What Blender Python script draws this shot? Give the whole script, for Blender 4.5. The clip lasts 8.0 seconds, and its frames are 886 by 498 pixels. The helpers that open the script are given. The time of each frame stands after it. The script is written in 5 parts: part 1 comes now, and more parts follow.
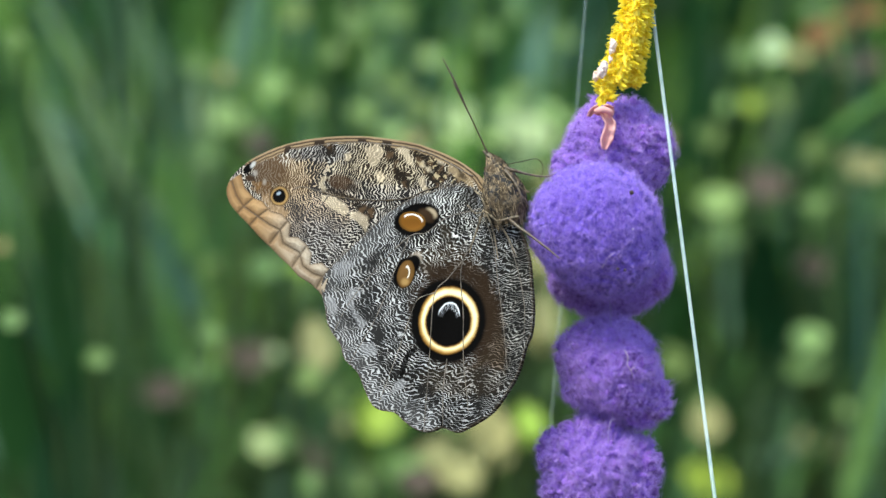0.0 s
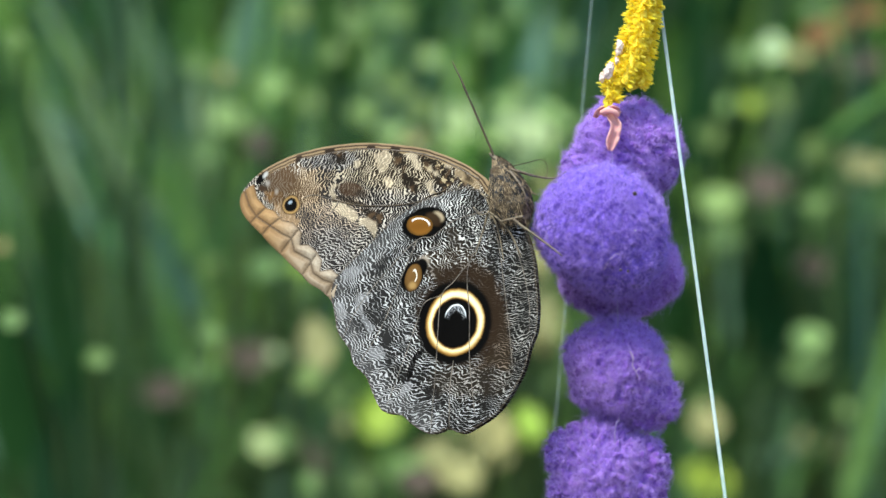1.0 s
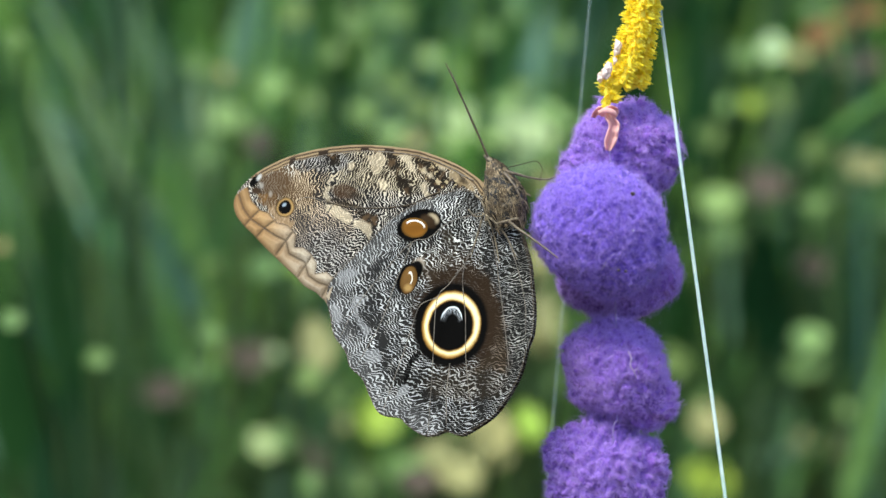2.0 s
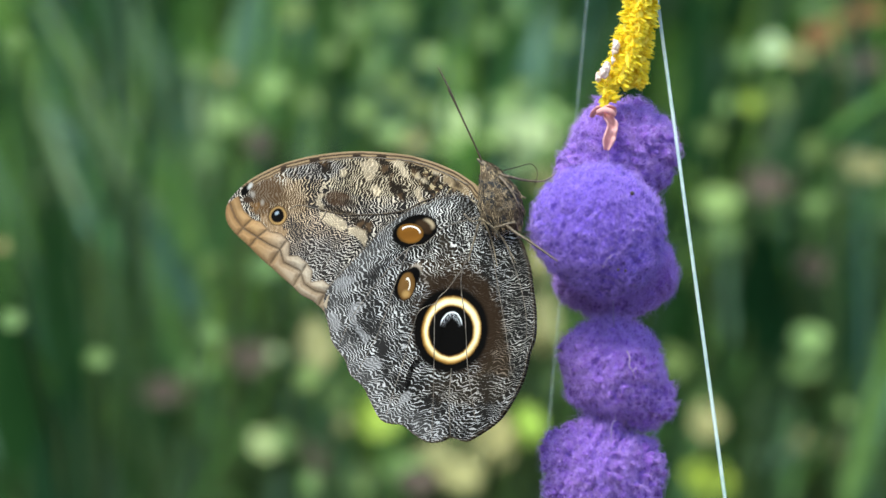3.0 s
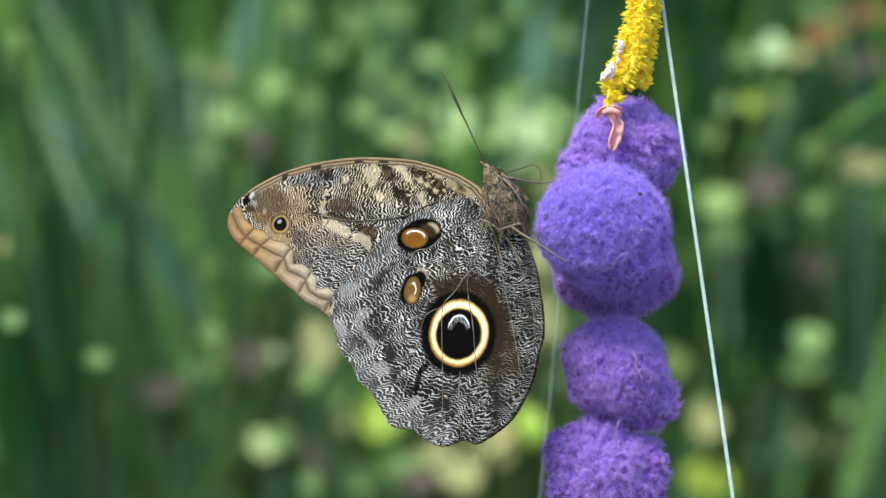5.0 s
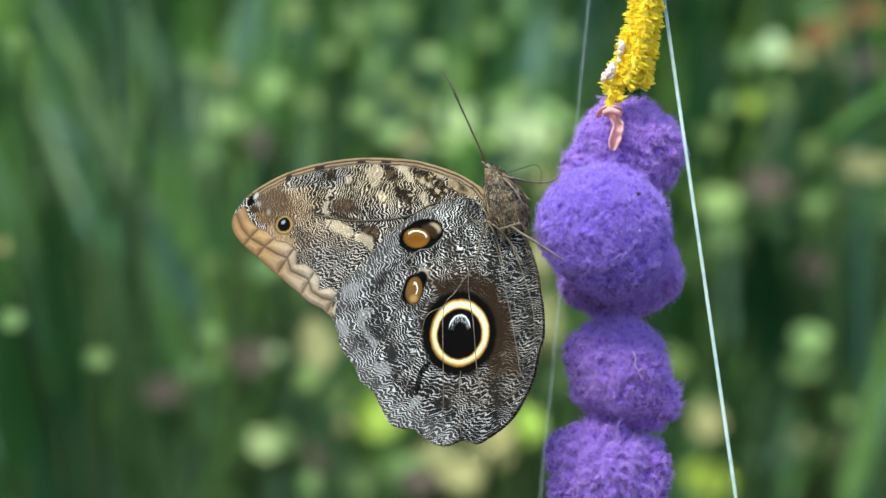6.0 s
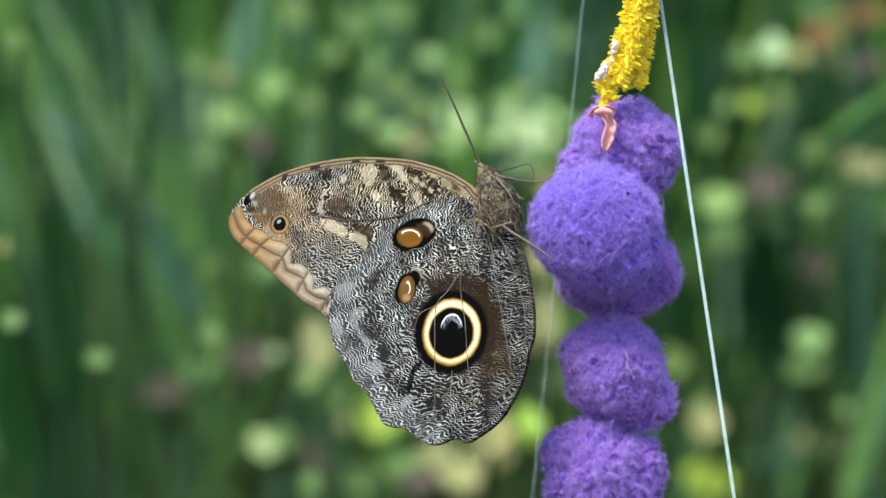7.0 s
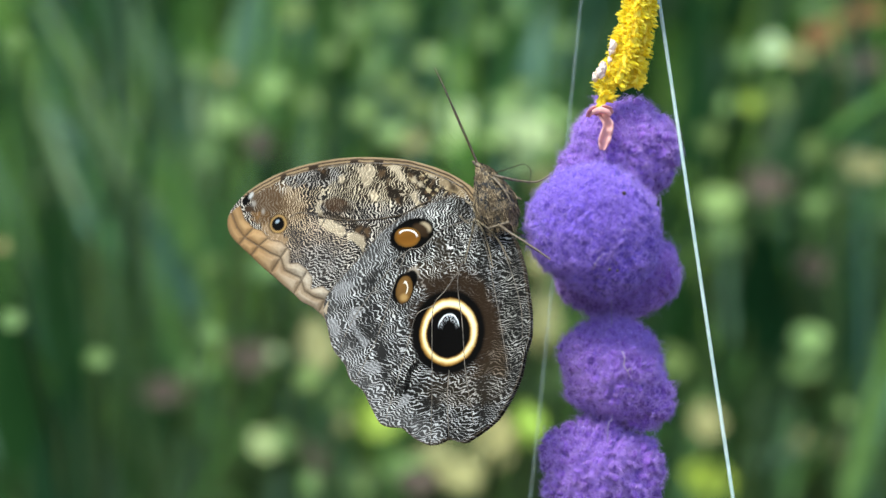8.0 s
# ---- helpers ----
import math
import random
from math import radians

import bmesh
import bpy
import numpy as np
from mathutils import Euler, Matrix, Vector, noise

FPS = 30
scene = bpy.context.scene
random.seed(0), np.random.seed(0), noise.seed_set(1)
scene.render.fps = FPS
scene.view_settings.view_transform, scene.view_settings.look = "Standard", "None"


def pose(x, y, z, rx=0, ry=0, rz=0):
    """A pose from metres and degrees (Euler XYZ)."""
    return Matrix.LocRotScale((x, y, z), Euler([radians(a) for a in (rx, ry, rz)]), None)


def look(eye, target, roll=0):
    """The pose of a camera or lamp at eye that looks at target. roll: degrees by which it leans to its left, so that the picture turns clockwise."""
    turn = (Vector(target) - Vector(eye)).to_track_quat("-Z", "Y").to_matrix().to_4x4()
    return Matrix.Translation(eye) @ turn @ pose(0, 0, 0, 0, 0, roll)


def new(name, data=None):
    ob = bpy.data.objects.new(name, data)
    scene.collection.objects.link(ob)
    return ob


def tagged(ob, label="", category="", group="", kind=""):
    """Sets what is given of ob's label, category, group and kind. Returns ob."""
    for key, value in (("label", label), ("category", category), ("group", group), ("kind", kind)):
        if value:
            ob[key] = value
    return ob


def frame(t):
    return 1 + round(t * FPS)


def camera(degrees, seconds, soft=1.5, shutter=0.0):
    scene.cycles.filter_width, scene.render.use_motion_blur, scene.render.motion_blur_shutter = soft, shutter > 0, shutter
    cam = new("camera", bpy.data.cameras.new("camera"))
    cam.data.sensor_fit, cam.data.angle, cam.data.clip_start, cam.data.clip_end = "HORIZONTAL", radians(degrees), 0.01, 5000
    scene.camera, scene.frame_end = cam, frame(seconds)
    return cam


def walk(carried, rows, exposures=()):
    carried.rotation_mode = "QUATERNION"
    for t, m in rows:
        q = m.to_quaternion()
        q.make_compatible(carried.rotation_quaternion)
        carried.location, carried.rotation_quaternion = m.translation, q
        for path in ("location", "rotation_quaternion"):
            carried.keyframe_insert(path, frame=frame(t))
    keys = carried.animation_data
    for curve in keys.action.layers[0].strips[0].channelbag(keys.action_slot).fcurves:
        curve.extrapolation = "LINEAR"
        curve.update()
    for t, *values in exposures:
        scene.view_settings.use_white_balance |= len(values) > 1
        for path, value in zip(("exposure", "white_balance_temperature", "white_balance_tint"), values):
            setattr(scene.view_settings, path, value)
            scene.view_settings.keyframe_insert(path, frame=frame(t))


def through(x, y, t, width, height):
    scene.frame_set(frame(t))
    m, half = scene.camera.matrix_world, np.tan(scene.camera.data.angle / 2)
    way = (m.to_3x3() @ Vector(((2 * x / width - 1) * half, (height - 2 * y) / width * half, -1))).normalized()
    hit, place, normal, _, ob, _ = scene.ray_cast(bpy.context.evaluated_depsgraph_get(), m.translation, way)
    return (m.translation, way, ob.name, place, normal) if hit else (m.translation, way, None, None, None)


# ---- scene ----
cam = camera(8.96, 8.0, soft=1.45)

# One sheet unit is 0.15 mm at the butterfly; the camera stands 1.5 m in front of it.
UNIT = 0.00015
DIST = 1.5
EYE_Z = 1.35
EYE = (0, -DIST, EYE_Z)
walk(cam, [(0, look(EYE, (0, 0, EYE_Z))), (8, look(EYE, (0, 0, EYE_Z)))])
cam.data.dof.use_dof = True
cam.data.dof.focus_distance = DIST
cam.data.dof.aperture_fstop = 12.8


def at(x, y, depth=0.0):
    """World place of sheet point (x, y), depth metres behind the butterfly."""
    k = UNIT * (DIST + depth) / DIST
    return Vector(((x - 784) * k, depth, EYE_Z + (441 - y) * k))


# ---- light ----
world = bpy.data.worlds.new("world")
scene.world = world
world.use_nodes = True
SUN_EL, SUN_AZ = 58, 215
sky = world.node_tree.nodes.new("ShaderNodeTexSky")
sky.sky_type = "NISHITA"
sky.sun_disc = False
sky.sun_elevation = radians(SUN_EL)
sky.sun_rotation = radians(SUN_AZ)
background = world.node_tree.nodes["Background"]
background.inputs["Strength"].default_value = 0.13
world.node_tree.links.new(sky.outputs[0], background.inputs["Color"])
sun = new("sun", bpy.data.lights.new("sun", "SUN"))
sun.data.energy = 2.6
sun.data.angle = radians(25)
sun.data.color = (0.96, 1.0, 0.82)
sun_from = Vector((math.sin(radians(SUN_AZ)) * math.cos(radians(SUN_EL)), math.cos(radians(SUN_AZ)) * math.cos(radians(SUN_EL)), math.sin(radians(SUN_EL))))
sun.matrix_world = look(sun_from * 8, (0, 0, 0))
scene.view_settings.exposure = 0.94


# ---- shader helpers ----
class Shade:
    """A small builder of node materials; values are numbers, colours or sockets."""

    def __init__(self, name):
        self.mat = bpy.data.materials.new(name)
        self.mat.use_nodes = True
        self.tree = self.mat.node_tree
        self.bsdf = self.tree.nodes["Principled BSDF"]
        self.out = self.tree.nodes["Material Output"]

    def put(self, socket, value):
        if isinstance(value, bpy.types.NodeSocket):
            self.tree.links.new(value, socket)
        elif isinstance(value, (int, float)):
            socket.default_value = value if socket.type == "VALUE" else (value, value, value, 1.0)[: 4 if socket.type == "RGBA" else 3]
        else:
            socket.default_value = (*value, 1.0) if socket.type == "RGBA" and len(value) == 3 else value

    def node(self, kind, **values):
        n = self.tree.nodes.new("ShaderNode" + kind)
        for key, value in values.items():
            self.put(n.inputs[key.replace("_", " ")], value)
        return n

    def math(self, op, a, b=0.0, clamp=False):
        n = self.tree.nodes.new("ShaderNodeMath")
        n.operation, n.use_clamp = op, clamp
        self.put(n.inputs[0], a)
        self.put(n.inputs[1], b)
        return n.outputs[0]

    def add(self, a, b):
        return self.math("ADD", a, b)

    def sub(self, a, b):
        return self.math("SUBTRACT", a, b)

    def mul(self, a, b):
        return self.math("MULTIPLY", a, b)

    def vmath(self, op, a, b=None):
        n = self.tree.nodes.new("ShaderNodeVectorMath")
        n.operation = op
        self.put(n.inputs[0], a)
        if b is not None:
            self.put(n.inputs[3] if op == "SCALE" else n.inputs[1], b)
        return n.outputs["Value"] if op in ("LENGTH", "DISTANCE", "DOT_PRODUCT") else n.outputs["Vector"]

    def step(self, value, lo, hi):
        """0 below lo, 1 above hi (or the other way round when lo > hi)."""
        n = self.tree.nodes.new("ShaderNodeMapRange")
        n.interpolation_type = "SMOOTHSTEP"
        fixed = isinstance(lo, (int, float)) and isinstance(hi, (int, float))
        a, b, c, d = (hi, lo, 1.0, 0.0) if fixed and lo > hi else (lo, hi, 0.0, 1.0)
        self.put(n.inputs[0], value)
        for i, v in zip((1, 2, 3, 4), (a, b, c, d)):
            self.put(n.inputs[i], v)
        return n.outputs[0]

    def mix(self, f, a, b):
        n = self.tree.nodes.new("ShaderNodeMix")
        n.data_type = "RGBA"
        self.put(n.inputs[0], f)
        self.put(n.inputs[6], a)
        self.put(n.inputs[7], b)
        return n.outputs[2]

    def coords(self, scale=1.0):
        n = self.tree.nodes.new("ShaderNodeTexCoord")
        return self.vmath("SCALE", n.outputs["Object"], scale)

    def noise(self, vector, scale, detail=2.0, rough=0.5, out="Fac"):
        n = self.node("TexNoise", Vector=vector, Scale=scale, Detail=detail, Roughness=rough)
        return n.outputs[out]

    def ellipse(self, vector, centre, ax, az, turn=0.0):
        """Distance from an ellipse's centre in its own half axes (1 on its rim), in the xz plane."""
        n = self.tree.nodes.new("ShaderNodeMapping")
        n.vector_type = "TEXTURE"
        self.put(n.inputs["Vector"], vector)
        n.inputs["Location"].default_value = (centre[0], 0, centre[1])
        n.inputs["Rotation"].default_value = (0, radians(turn), 0)
        n.inputs["Scale"].default_value = (ax, 1e6, az)
        return self.vmath("LENGTH", n.outputs[0])

    def attribute(self, name):
        n = self.tree.nodes.new("ShaderNodeAttribute")
        n.attribute_name = name
        return n.outputs["Fac"]

    def random(self):
        return self.tree.nodes.new("ShaderNodeObjectInfo").outputs["Random"]

    def island(self):
        return self.tree.nodes.new("ShaderNodeNewGeometry").outputs["Random Per Island"]

    def bump(self, height, strength, distance):
        n = self.node("Bump", Height=height, Strength=strength, Distance=distance)
        self.put(self.bsdf.inputs["Normal"], n.outputs[0])

    def finish(self, colour, rough=0.6, **more):
        self.put(self.bsdf.inputs["Base Color"], colour)
        self.put(self.bsdf.inputs["Roughness"], rough)
        for key, value in more.items():
            self.put(self.bsdf.inputs[key.replace("_", " ")], value)
        return self.mat


# ---- mesh helpers ----
def mesh_of(name, verts, faces, material, smooth=True):
    me = bpy.data.meshes.new(name)
    me.from_pydata([tuple(v) for v in verts], [], [tuple(f) for f in faces])
    me.update()
    if smooth:
        me.polygons.foreach_set("use_smooth", [True] * len(me.polygons))
    me.materials.append(material)
    return me


def link(name, me, parent=None, label="", m=None):
    ob = new(name, me)
    if parent is not None:
        ob.parent = parent
    if m is not None:
        ob.matrix_basis = m
    return tagged(ob, label)


def spline(points, n, closed=False):
    """n points along a Catmull-Rom curve through the control points, evenly by arc length."""
    P = np.array([tuple(p) for p in points], float)
    if closed:
        P = np.vstack([P[-1], P, P[0], P[1]])
    else:
        P = np.vstack([2 * P[0] - P[1], P, 2 * P[-1] - P[-2]])
    out = []
    for i in range(1, len(P) - 2):
        t = np.linspace(0, 1, 16, endpoint=False)[:, None]
        a, b, c, d = P[i - 1], P[i], P[i + 1], P[i + 2]
        out.append(0.5 * (2 * b + (c - a) * t + (2 * a - 5 * b + 4 * c - d) * t**2 + (3 * b - a - 3 * c + d) * t**3))
    out = np.vstack(out + [P[-2][None]])
    s = np.concatenate([[0], np.cumsum(np.linalg.norm(np.diff(out, axis=0), axis=1))])
    u = np.linspace(0, s[-1], n, endpoint=not closed)
    return np.stack([np.interp(u, s, out[:, k]) for k in range(out.shape[1])], 1)


def tube_data(points, radii, sides=8, wobble=0.0, rng=None):
    P = np.array([tuple(p) for p in points], float)
    n = len(P)
    R = np.interp(np.linspace(0, 1, n), np.linspace(0, 1, len(radii)), radii)
    T = np.gradient(P, axis=0)
    T /= np.linalg.norm(T, axis=1)[:, None] + 1e-12
    side = np.cross(T[0], (0.31, 0.77, 0.55))
    verts, faces = [], []
    for i in range(n):
        side = side - T[i] * (side @ T[i])
        side /= np.linalg.norm(side)
        up = np.cross(T[i], side)
        for k in range(sides):
            a = 2 * math.pi * k / sides
            r = R[i] * (1 + (wobble * rng.normal() if rng is not None else 0))
            verts.append(P[i] + r * (math.cos(a) * side + math.sin(a) * up))
    for i in range(n - 1):
        for k in range(sides):
            j = (k + 1) % sides
            faces.append((i * sides + k, i * sides + j, (i + 1) * sides + j, (i + 1) * sides + k))
    faces.append(tuple(range(sides))[::-1])
    faces.append(tuple((n - 1) * sides + k for k in range(sides)))
    return verts, faces


def tube(name, points, radii, material, parent=None, label="", sides=8, wobble=0.0, rng=None):
    return link(name, mesh_of(name, *tube_data(points, radii, sides, wobble, rng), material), parent, label)


def ribbons(name, paths, width, material):
    """Thin fibres: paths is an array (count, steps, 3); each becomes a tapering flat strand."""
    paths = np.asarray(paths, float)
    n, s, _ = paths.shape
    T = np.gradient(paths, axis=1)
    rng = np.random.default_rng(5)
    side = np.cross(T, rng.normal(size=(n, 1, 3)))
    side /= np.linalg.norm(side, axis=2)[:, :, None] + 1e-12
    w = width * np.linspace(1, 0.35, s)[None, :, None] * 0.5
    V = np.concatenate([paths - side * w, paths + side * w], 2).reshape(n, s * 2, 3)
    base = (np.arange(n) * s * 2)[:, None, None]
    i = np.arange(s - 1)
    F = np.stack([2 * i, 2 * i + 1, 2 * i + 3, 2 * i + 2], 1)[None] + base
    V, F = V.reshape(-1, 3), F.reshape(-1, 4)
    me = bpy.data.meshes.new(name)
    me.vertices.add(len(V))
    me.vertices.foreach_set("co", V.ravel())
    me.loops.add(F.size)
    me.loops.foreach_set("vertex_index", F.ravel())
    me.polygons.add(len(F))
    me.polygons.foreach_set("loop_start", np.arange(0, F.size, 4))
    me.update(calc_edges=True)
    me.polygons.foreach_set("use_smooth", [True] * len(F))
    me.materials.append(material)
    return me


def lobed(name, size, lumps, material, seed, detail=5, squash=(1, 1, 1)):
    """A ball of radius size whose surface is raised by noise: lumps are (height, wavelength, sharpness)."""
    bm = bmesh.new()
    bmesh.ops.create_icosphere(bm, subdivisions=detail, radius=1.0)
    off = Vector((seed * 7.1, seed * 3.3, seed * 5.7))
    for v in bm.verts:
        d = v.co.normalized()
        r = size
        for height, wave, sharp in lumps:
            k = noise.noise(d * (size / wave) + off)
            r += height * ((2.6 * abs(k) - 0.6) if sharp else k)
        v.co = Vector((d.x * squash[0], d.y * squash[1], d.z * squash[2])) * r
    me = bpy.data.meshes.new(name)
    bm.to_mesh(me)
    bm.free()
    me.polygons.foreach_set("use_smooth", [True] * len(me.polygons))
    me.materials.append(material)
    return me


# ---- wing plan ----
# The wings are drawn in one plan whose origin is the wing base; x runs to the body, z up, in metres.
TURN0, LEAN0 = -22.0, -10.0
REST = pose(0, 0, 0, 0, 0, TURN0) @ pose(0, 0, 0, LEAN0, 0, 0)
TOWARDS = REST.inverted().to_3x3() @ Vector((0, 1, 0))


def plan(x, y):
    """Wing-plane place of sheet point (x, y) at the butterfly's rest pose."""
    eye = REST.inverted() @ Vector((-86 * UNIT, -DIST, -57 * UNIT))
    way = REST.inverted().to_3x3() @ Vector(((x - 784) * UNIT, DIST, (441 - y) * UNIT))
    p = eye - way * (eye.y / way.y)
    return p.x, p.z


def plan_mm(x, y):
    u, v = plan(x, y)
    return u * 1000, v * 1000


FORE = [(868, 330), (850, 308), (820, 289), (790, 276), (750, 264), (700, 257), (650, 255), (600, 258), (560, 264), (520, 275), (490, 288), (465, 302), (445, 318), (430, 335), (423, 355), (427, 375), (440, 393), (460, 413), (480, 435), (500, 454), (517, 471), (535, 487), (550, 503), (570, 515), (583, 527), (600, 535), (660, 490), (760, 430), (850, 375)]
HIND = [(866, 352), (845, 336), (815, 335), (785, 345), (750, 358), (715, 378), (690, 400), (662, 428), (635, 455), (610, 480), (593, 505), (590, 530), (596, 556), (603, 590), (622, 620), (630, 645), (652, 668), (662, 692), (676, 722), (690, 733), (716, 737), (735, 754), (758, 768), (780, 767), (797, 761), (820, 768), (838, 761), (880, 733), (905, 700), (927, 658), (940, 615), (950, 588), (953, 545), (951, 500), (945, 452), (931, 408), (905, 378)]
MARGIN_MID = [(430, 333), (440, 364), (453, 383), (478, 400), (497, 413), (517, 423), (522, 446), (550, 461), (557, 485), (575, 498), (592, 503)]
MARGIN_IN = [(449, 326), (455, 350), (470, 367), (486, 373), (500, 390), (520, 395), (536, 412), (533, 434), (548, 434), (562, 446), (572, 462), (570, 481), (590, 478), (604, 490)]
MARGIN_BARS = [[(442, 396), (453, 383), (470, 367)], [(464, 416), (478, 400), (500, 384)], [(499, 446), (517, 423), (532, 405)], [(538, 486), (556, 459), (566, 444)], [(581, 521), (592, 503), (606, 488)]]
# patches of the forewing's cell and disc, as outlines on the sheet
CREAM = [
    [(588, 360), (605, 357), (620, 367), (633, 377), (638, 389), (628, 394), (616, 387), (602, 379), (590, 372)],
    [(639, 387), (652, 387), (669, 395), (671, 409), (664, 421), (658, 411), (649, 402), (639, 400)],
    [(586, 335), (593, 327), (601, 329), (594, 337), (594, 345), (601, 351), (592, 354), (585, 345)],
    [(630, 287), (640, 285), (642, 292), (634, 300), (628, 297)],
    [(664, 275), (688, 268), (698, 280), (690, 298), (681, 309), (672, 304), (668, 290)],
    [(682, 318), (691, 314), (699, 325), (695, 336), (686, 332)],
]
CREAM_TOP = [
    [(713, 268), (735, 270), (745, 288), (748, 305), (738, 301), (728, 285)],
    [(755, 325), (765, 321), (769, 338), (776, 350), (763, 347)],
    [(787, 287), (800, 291), (801, 301), (791, 297)],
    [(757, 298), (764, 295), (767, 303), (760, 307)],
    [(768, 306), (776, 303), (780, 311), (772, 313)],
]
UMBER = [
    [(699, 270), (713, 271), (724, 294), (716, 306), (703, 296)],
    [(714, 305), (737, 318), (742, 346), (730, 341), (716, 322)],
    [(748, 275), (785, 285), (801, 301), (806, 322), (790, 336), (770, 320), (752, 302)],
    [(640, 371), (656, 371), (678, 378), (681, 395), (672, 403), (656, 388)],
    [(590, 272), (612, 271), (616, 290), (600, 291)],
    [(806, 306), (820, 302), (836, 326), (816, 336)],
]
# patches of the hindwing: ashen scales and dark cells
ASH = [
    [(610, 481), (640, 470), (648, 482), (630, 495), (612, 500)],
    [(640, 519), (661, 525), (655, 535), (646, 541), (649, 560), (661, 574), (672, 580), (660, 596), (650, 580), (640, 560), (634, 540)],
    [(655, 615), (670, 618), (682, 614), (689, 635), (672, 641), (660, 632)],
    [(598, 536), (612, 540), (621, 560), (610, 571), (601, 560)],
    [(718, 686), (732, 675), (736, 690), (722, 701), (709, 701)],
]
SOOT = [
    [(653, 545), (667, 529), (681, 545), (691, 560), (681, 578), (665, 575), (652, 561)],
    [(680, 591), (690, 580), (701, 600), (690, 620), (680, 611)],
    [(704, 650), (720, 640), (729, 665), (720, 680), (705, 672)],
    [(745, 690), (772, 684), (790, 694), (768, 703)],
    [(650, 650), (662, 640), (672, 655), (660, 664)],
]
# the brown field beside the great eye
BROWN_FIELD = [(846, 478), (872, 484), (888, 515), (900, 560), (909, 620), (905, 662), (872, 654), (838, 656), (862, 622)]


def away(points, line, closed):
    """Distance in mm of plan places from a polyline; negative inside a closed one."""
    L = np.array([plan(*p) for p in line])
    A, B = (L, np.roll(L, -1, axis=0)) if closed else (L[:-1], L[1:])
    best = np.full(len(points), 1.0)
    inside = np.zeros(len(points), bool)
    for a, b in zip(A, B):
        t = np.clip(((points - a) @ (b - a)) / ((b - a) @ (b - a)), 0, 1)
        best = np.minimum(best, np.linalg.norm(points - (a + t[:, None] * (b - a)), axis=1))
        if closed and a[1] != b[1]:
            inside ^= ((a[1] > points[:, 1]) != (b[1] > points[:, 1])) & (points[:, 0] < (b[0] - a[0]) * (points[:, 1] - a[1]) / (b[1] - a[1]) + a[0])
    return np.where(inside, -best, best) * 1000


def wing_mesh(name, outline, centre, y, material, fields, puffs=()):
    """A thin wing sheet with a rim, gently corrugated between its veins, 0.16 mm thick.
    fields: name -> outlines (signed distance from the nearest); puffs: lines between which the sheet swells."""
    rim = spline([plan(*p) for p in outline], 520, closed=True)
    c = np.array(plan(*centre))
    rings = np.concatenate([[0.0], np.linspace(0.02, 1, 110) ** 0.85])
    co = c + rings[1:, None, None] * (rim - c)[None]
    flat = np.vstack([c[None], co.reshape(-1, 2)])
    ang = np.arctan2(flat[:, 1], flat[:, 0])
    r = np.linalg.norm(flat, axis=1)
    wave = 0.00022 * np.sin(ang * 23) * np.clip(r / 0.03, 0, 1) + 0.0011 * np.sin(flat[:, 0] / 0.017) * np.clip(r / 0.05, 0, 1)
    values = {key: np.min([away(flat, line, True) for line in lines], axis=0) for key, lines in fields.items()}
    values["edge"] = np.min(np.linalg.norm(flat[:, None, :] - rim[None, ::3], axis=2), axis=1) * 1000
    if puffs:
        swell = np.minimum(np.min([away(flat, line, False) for line in puffs], axis=0), values["edge"])
        swell = np.where(values["band"] < 0.3, np.clip(swell / 1.6, 0, 1), 0)
        values["swell"] = swell
        wave = wave - 0.0007 * np.sqrt(swell)
    n, m = len(flat), len(rim)
    verts = [(p[0], y - 0.00008 + w, p[1]) for p, w in zip(flat, wave)] + [(p[0], y + 0.00008 + w, p[1]) for p, w in zip(flat, wave)]
    faces = []
    for side, flip in ((0, 1), (n, -1)):
        for k in range(m):
            j = (k + 1) % m
            faces.append((side, side + 1 + k, side + 1 + j)[::flip])
            for i in range(len(rings) - 2):
                a, b = side + 1 + i * m, side + 1 + (i + 1) * m
                faces.append((a + k, b + k, b + j, a + j)[::flip])
    last = 1 + (len(rings) - 2) * m
    for k in range(m):
        j = (k + 1) % m
        faces.append((last + k, n + last + k, n + last + j, last + j))
    me = mesh_of(name, verts, faces, material)
    for key, value in values.items():
        me.attributes.new(key, "FLOAT", "POINT").data.foreach_set("value", np.concatenate([value, value]).astype(np.float32))
    return me


def wing_y(u, v, y):
    """Depth of the corrugated wing sheet at a plan place, for what lies on it."""
    r = math.hypot(u, v)
    return y + 0.00022 * math.sin(math.atan2(v, u) * 23) * min(r / 0.03, 1) + 0.0011 * math.sin(u / 0.017) * min(r / 0.05, 1)


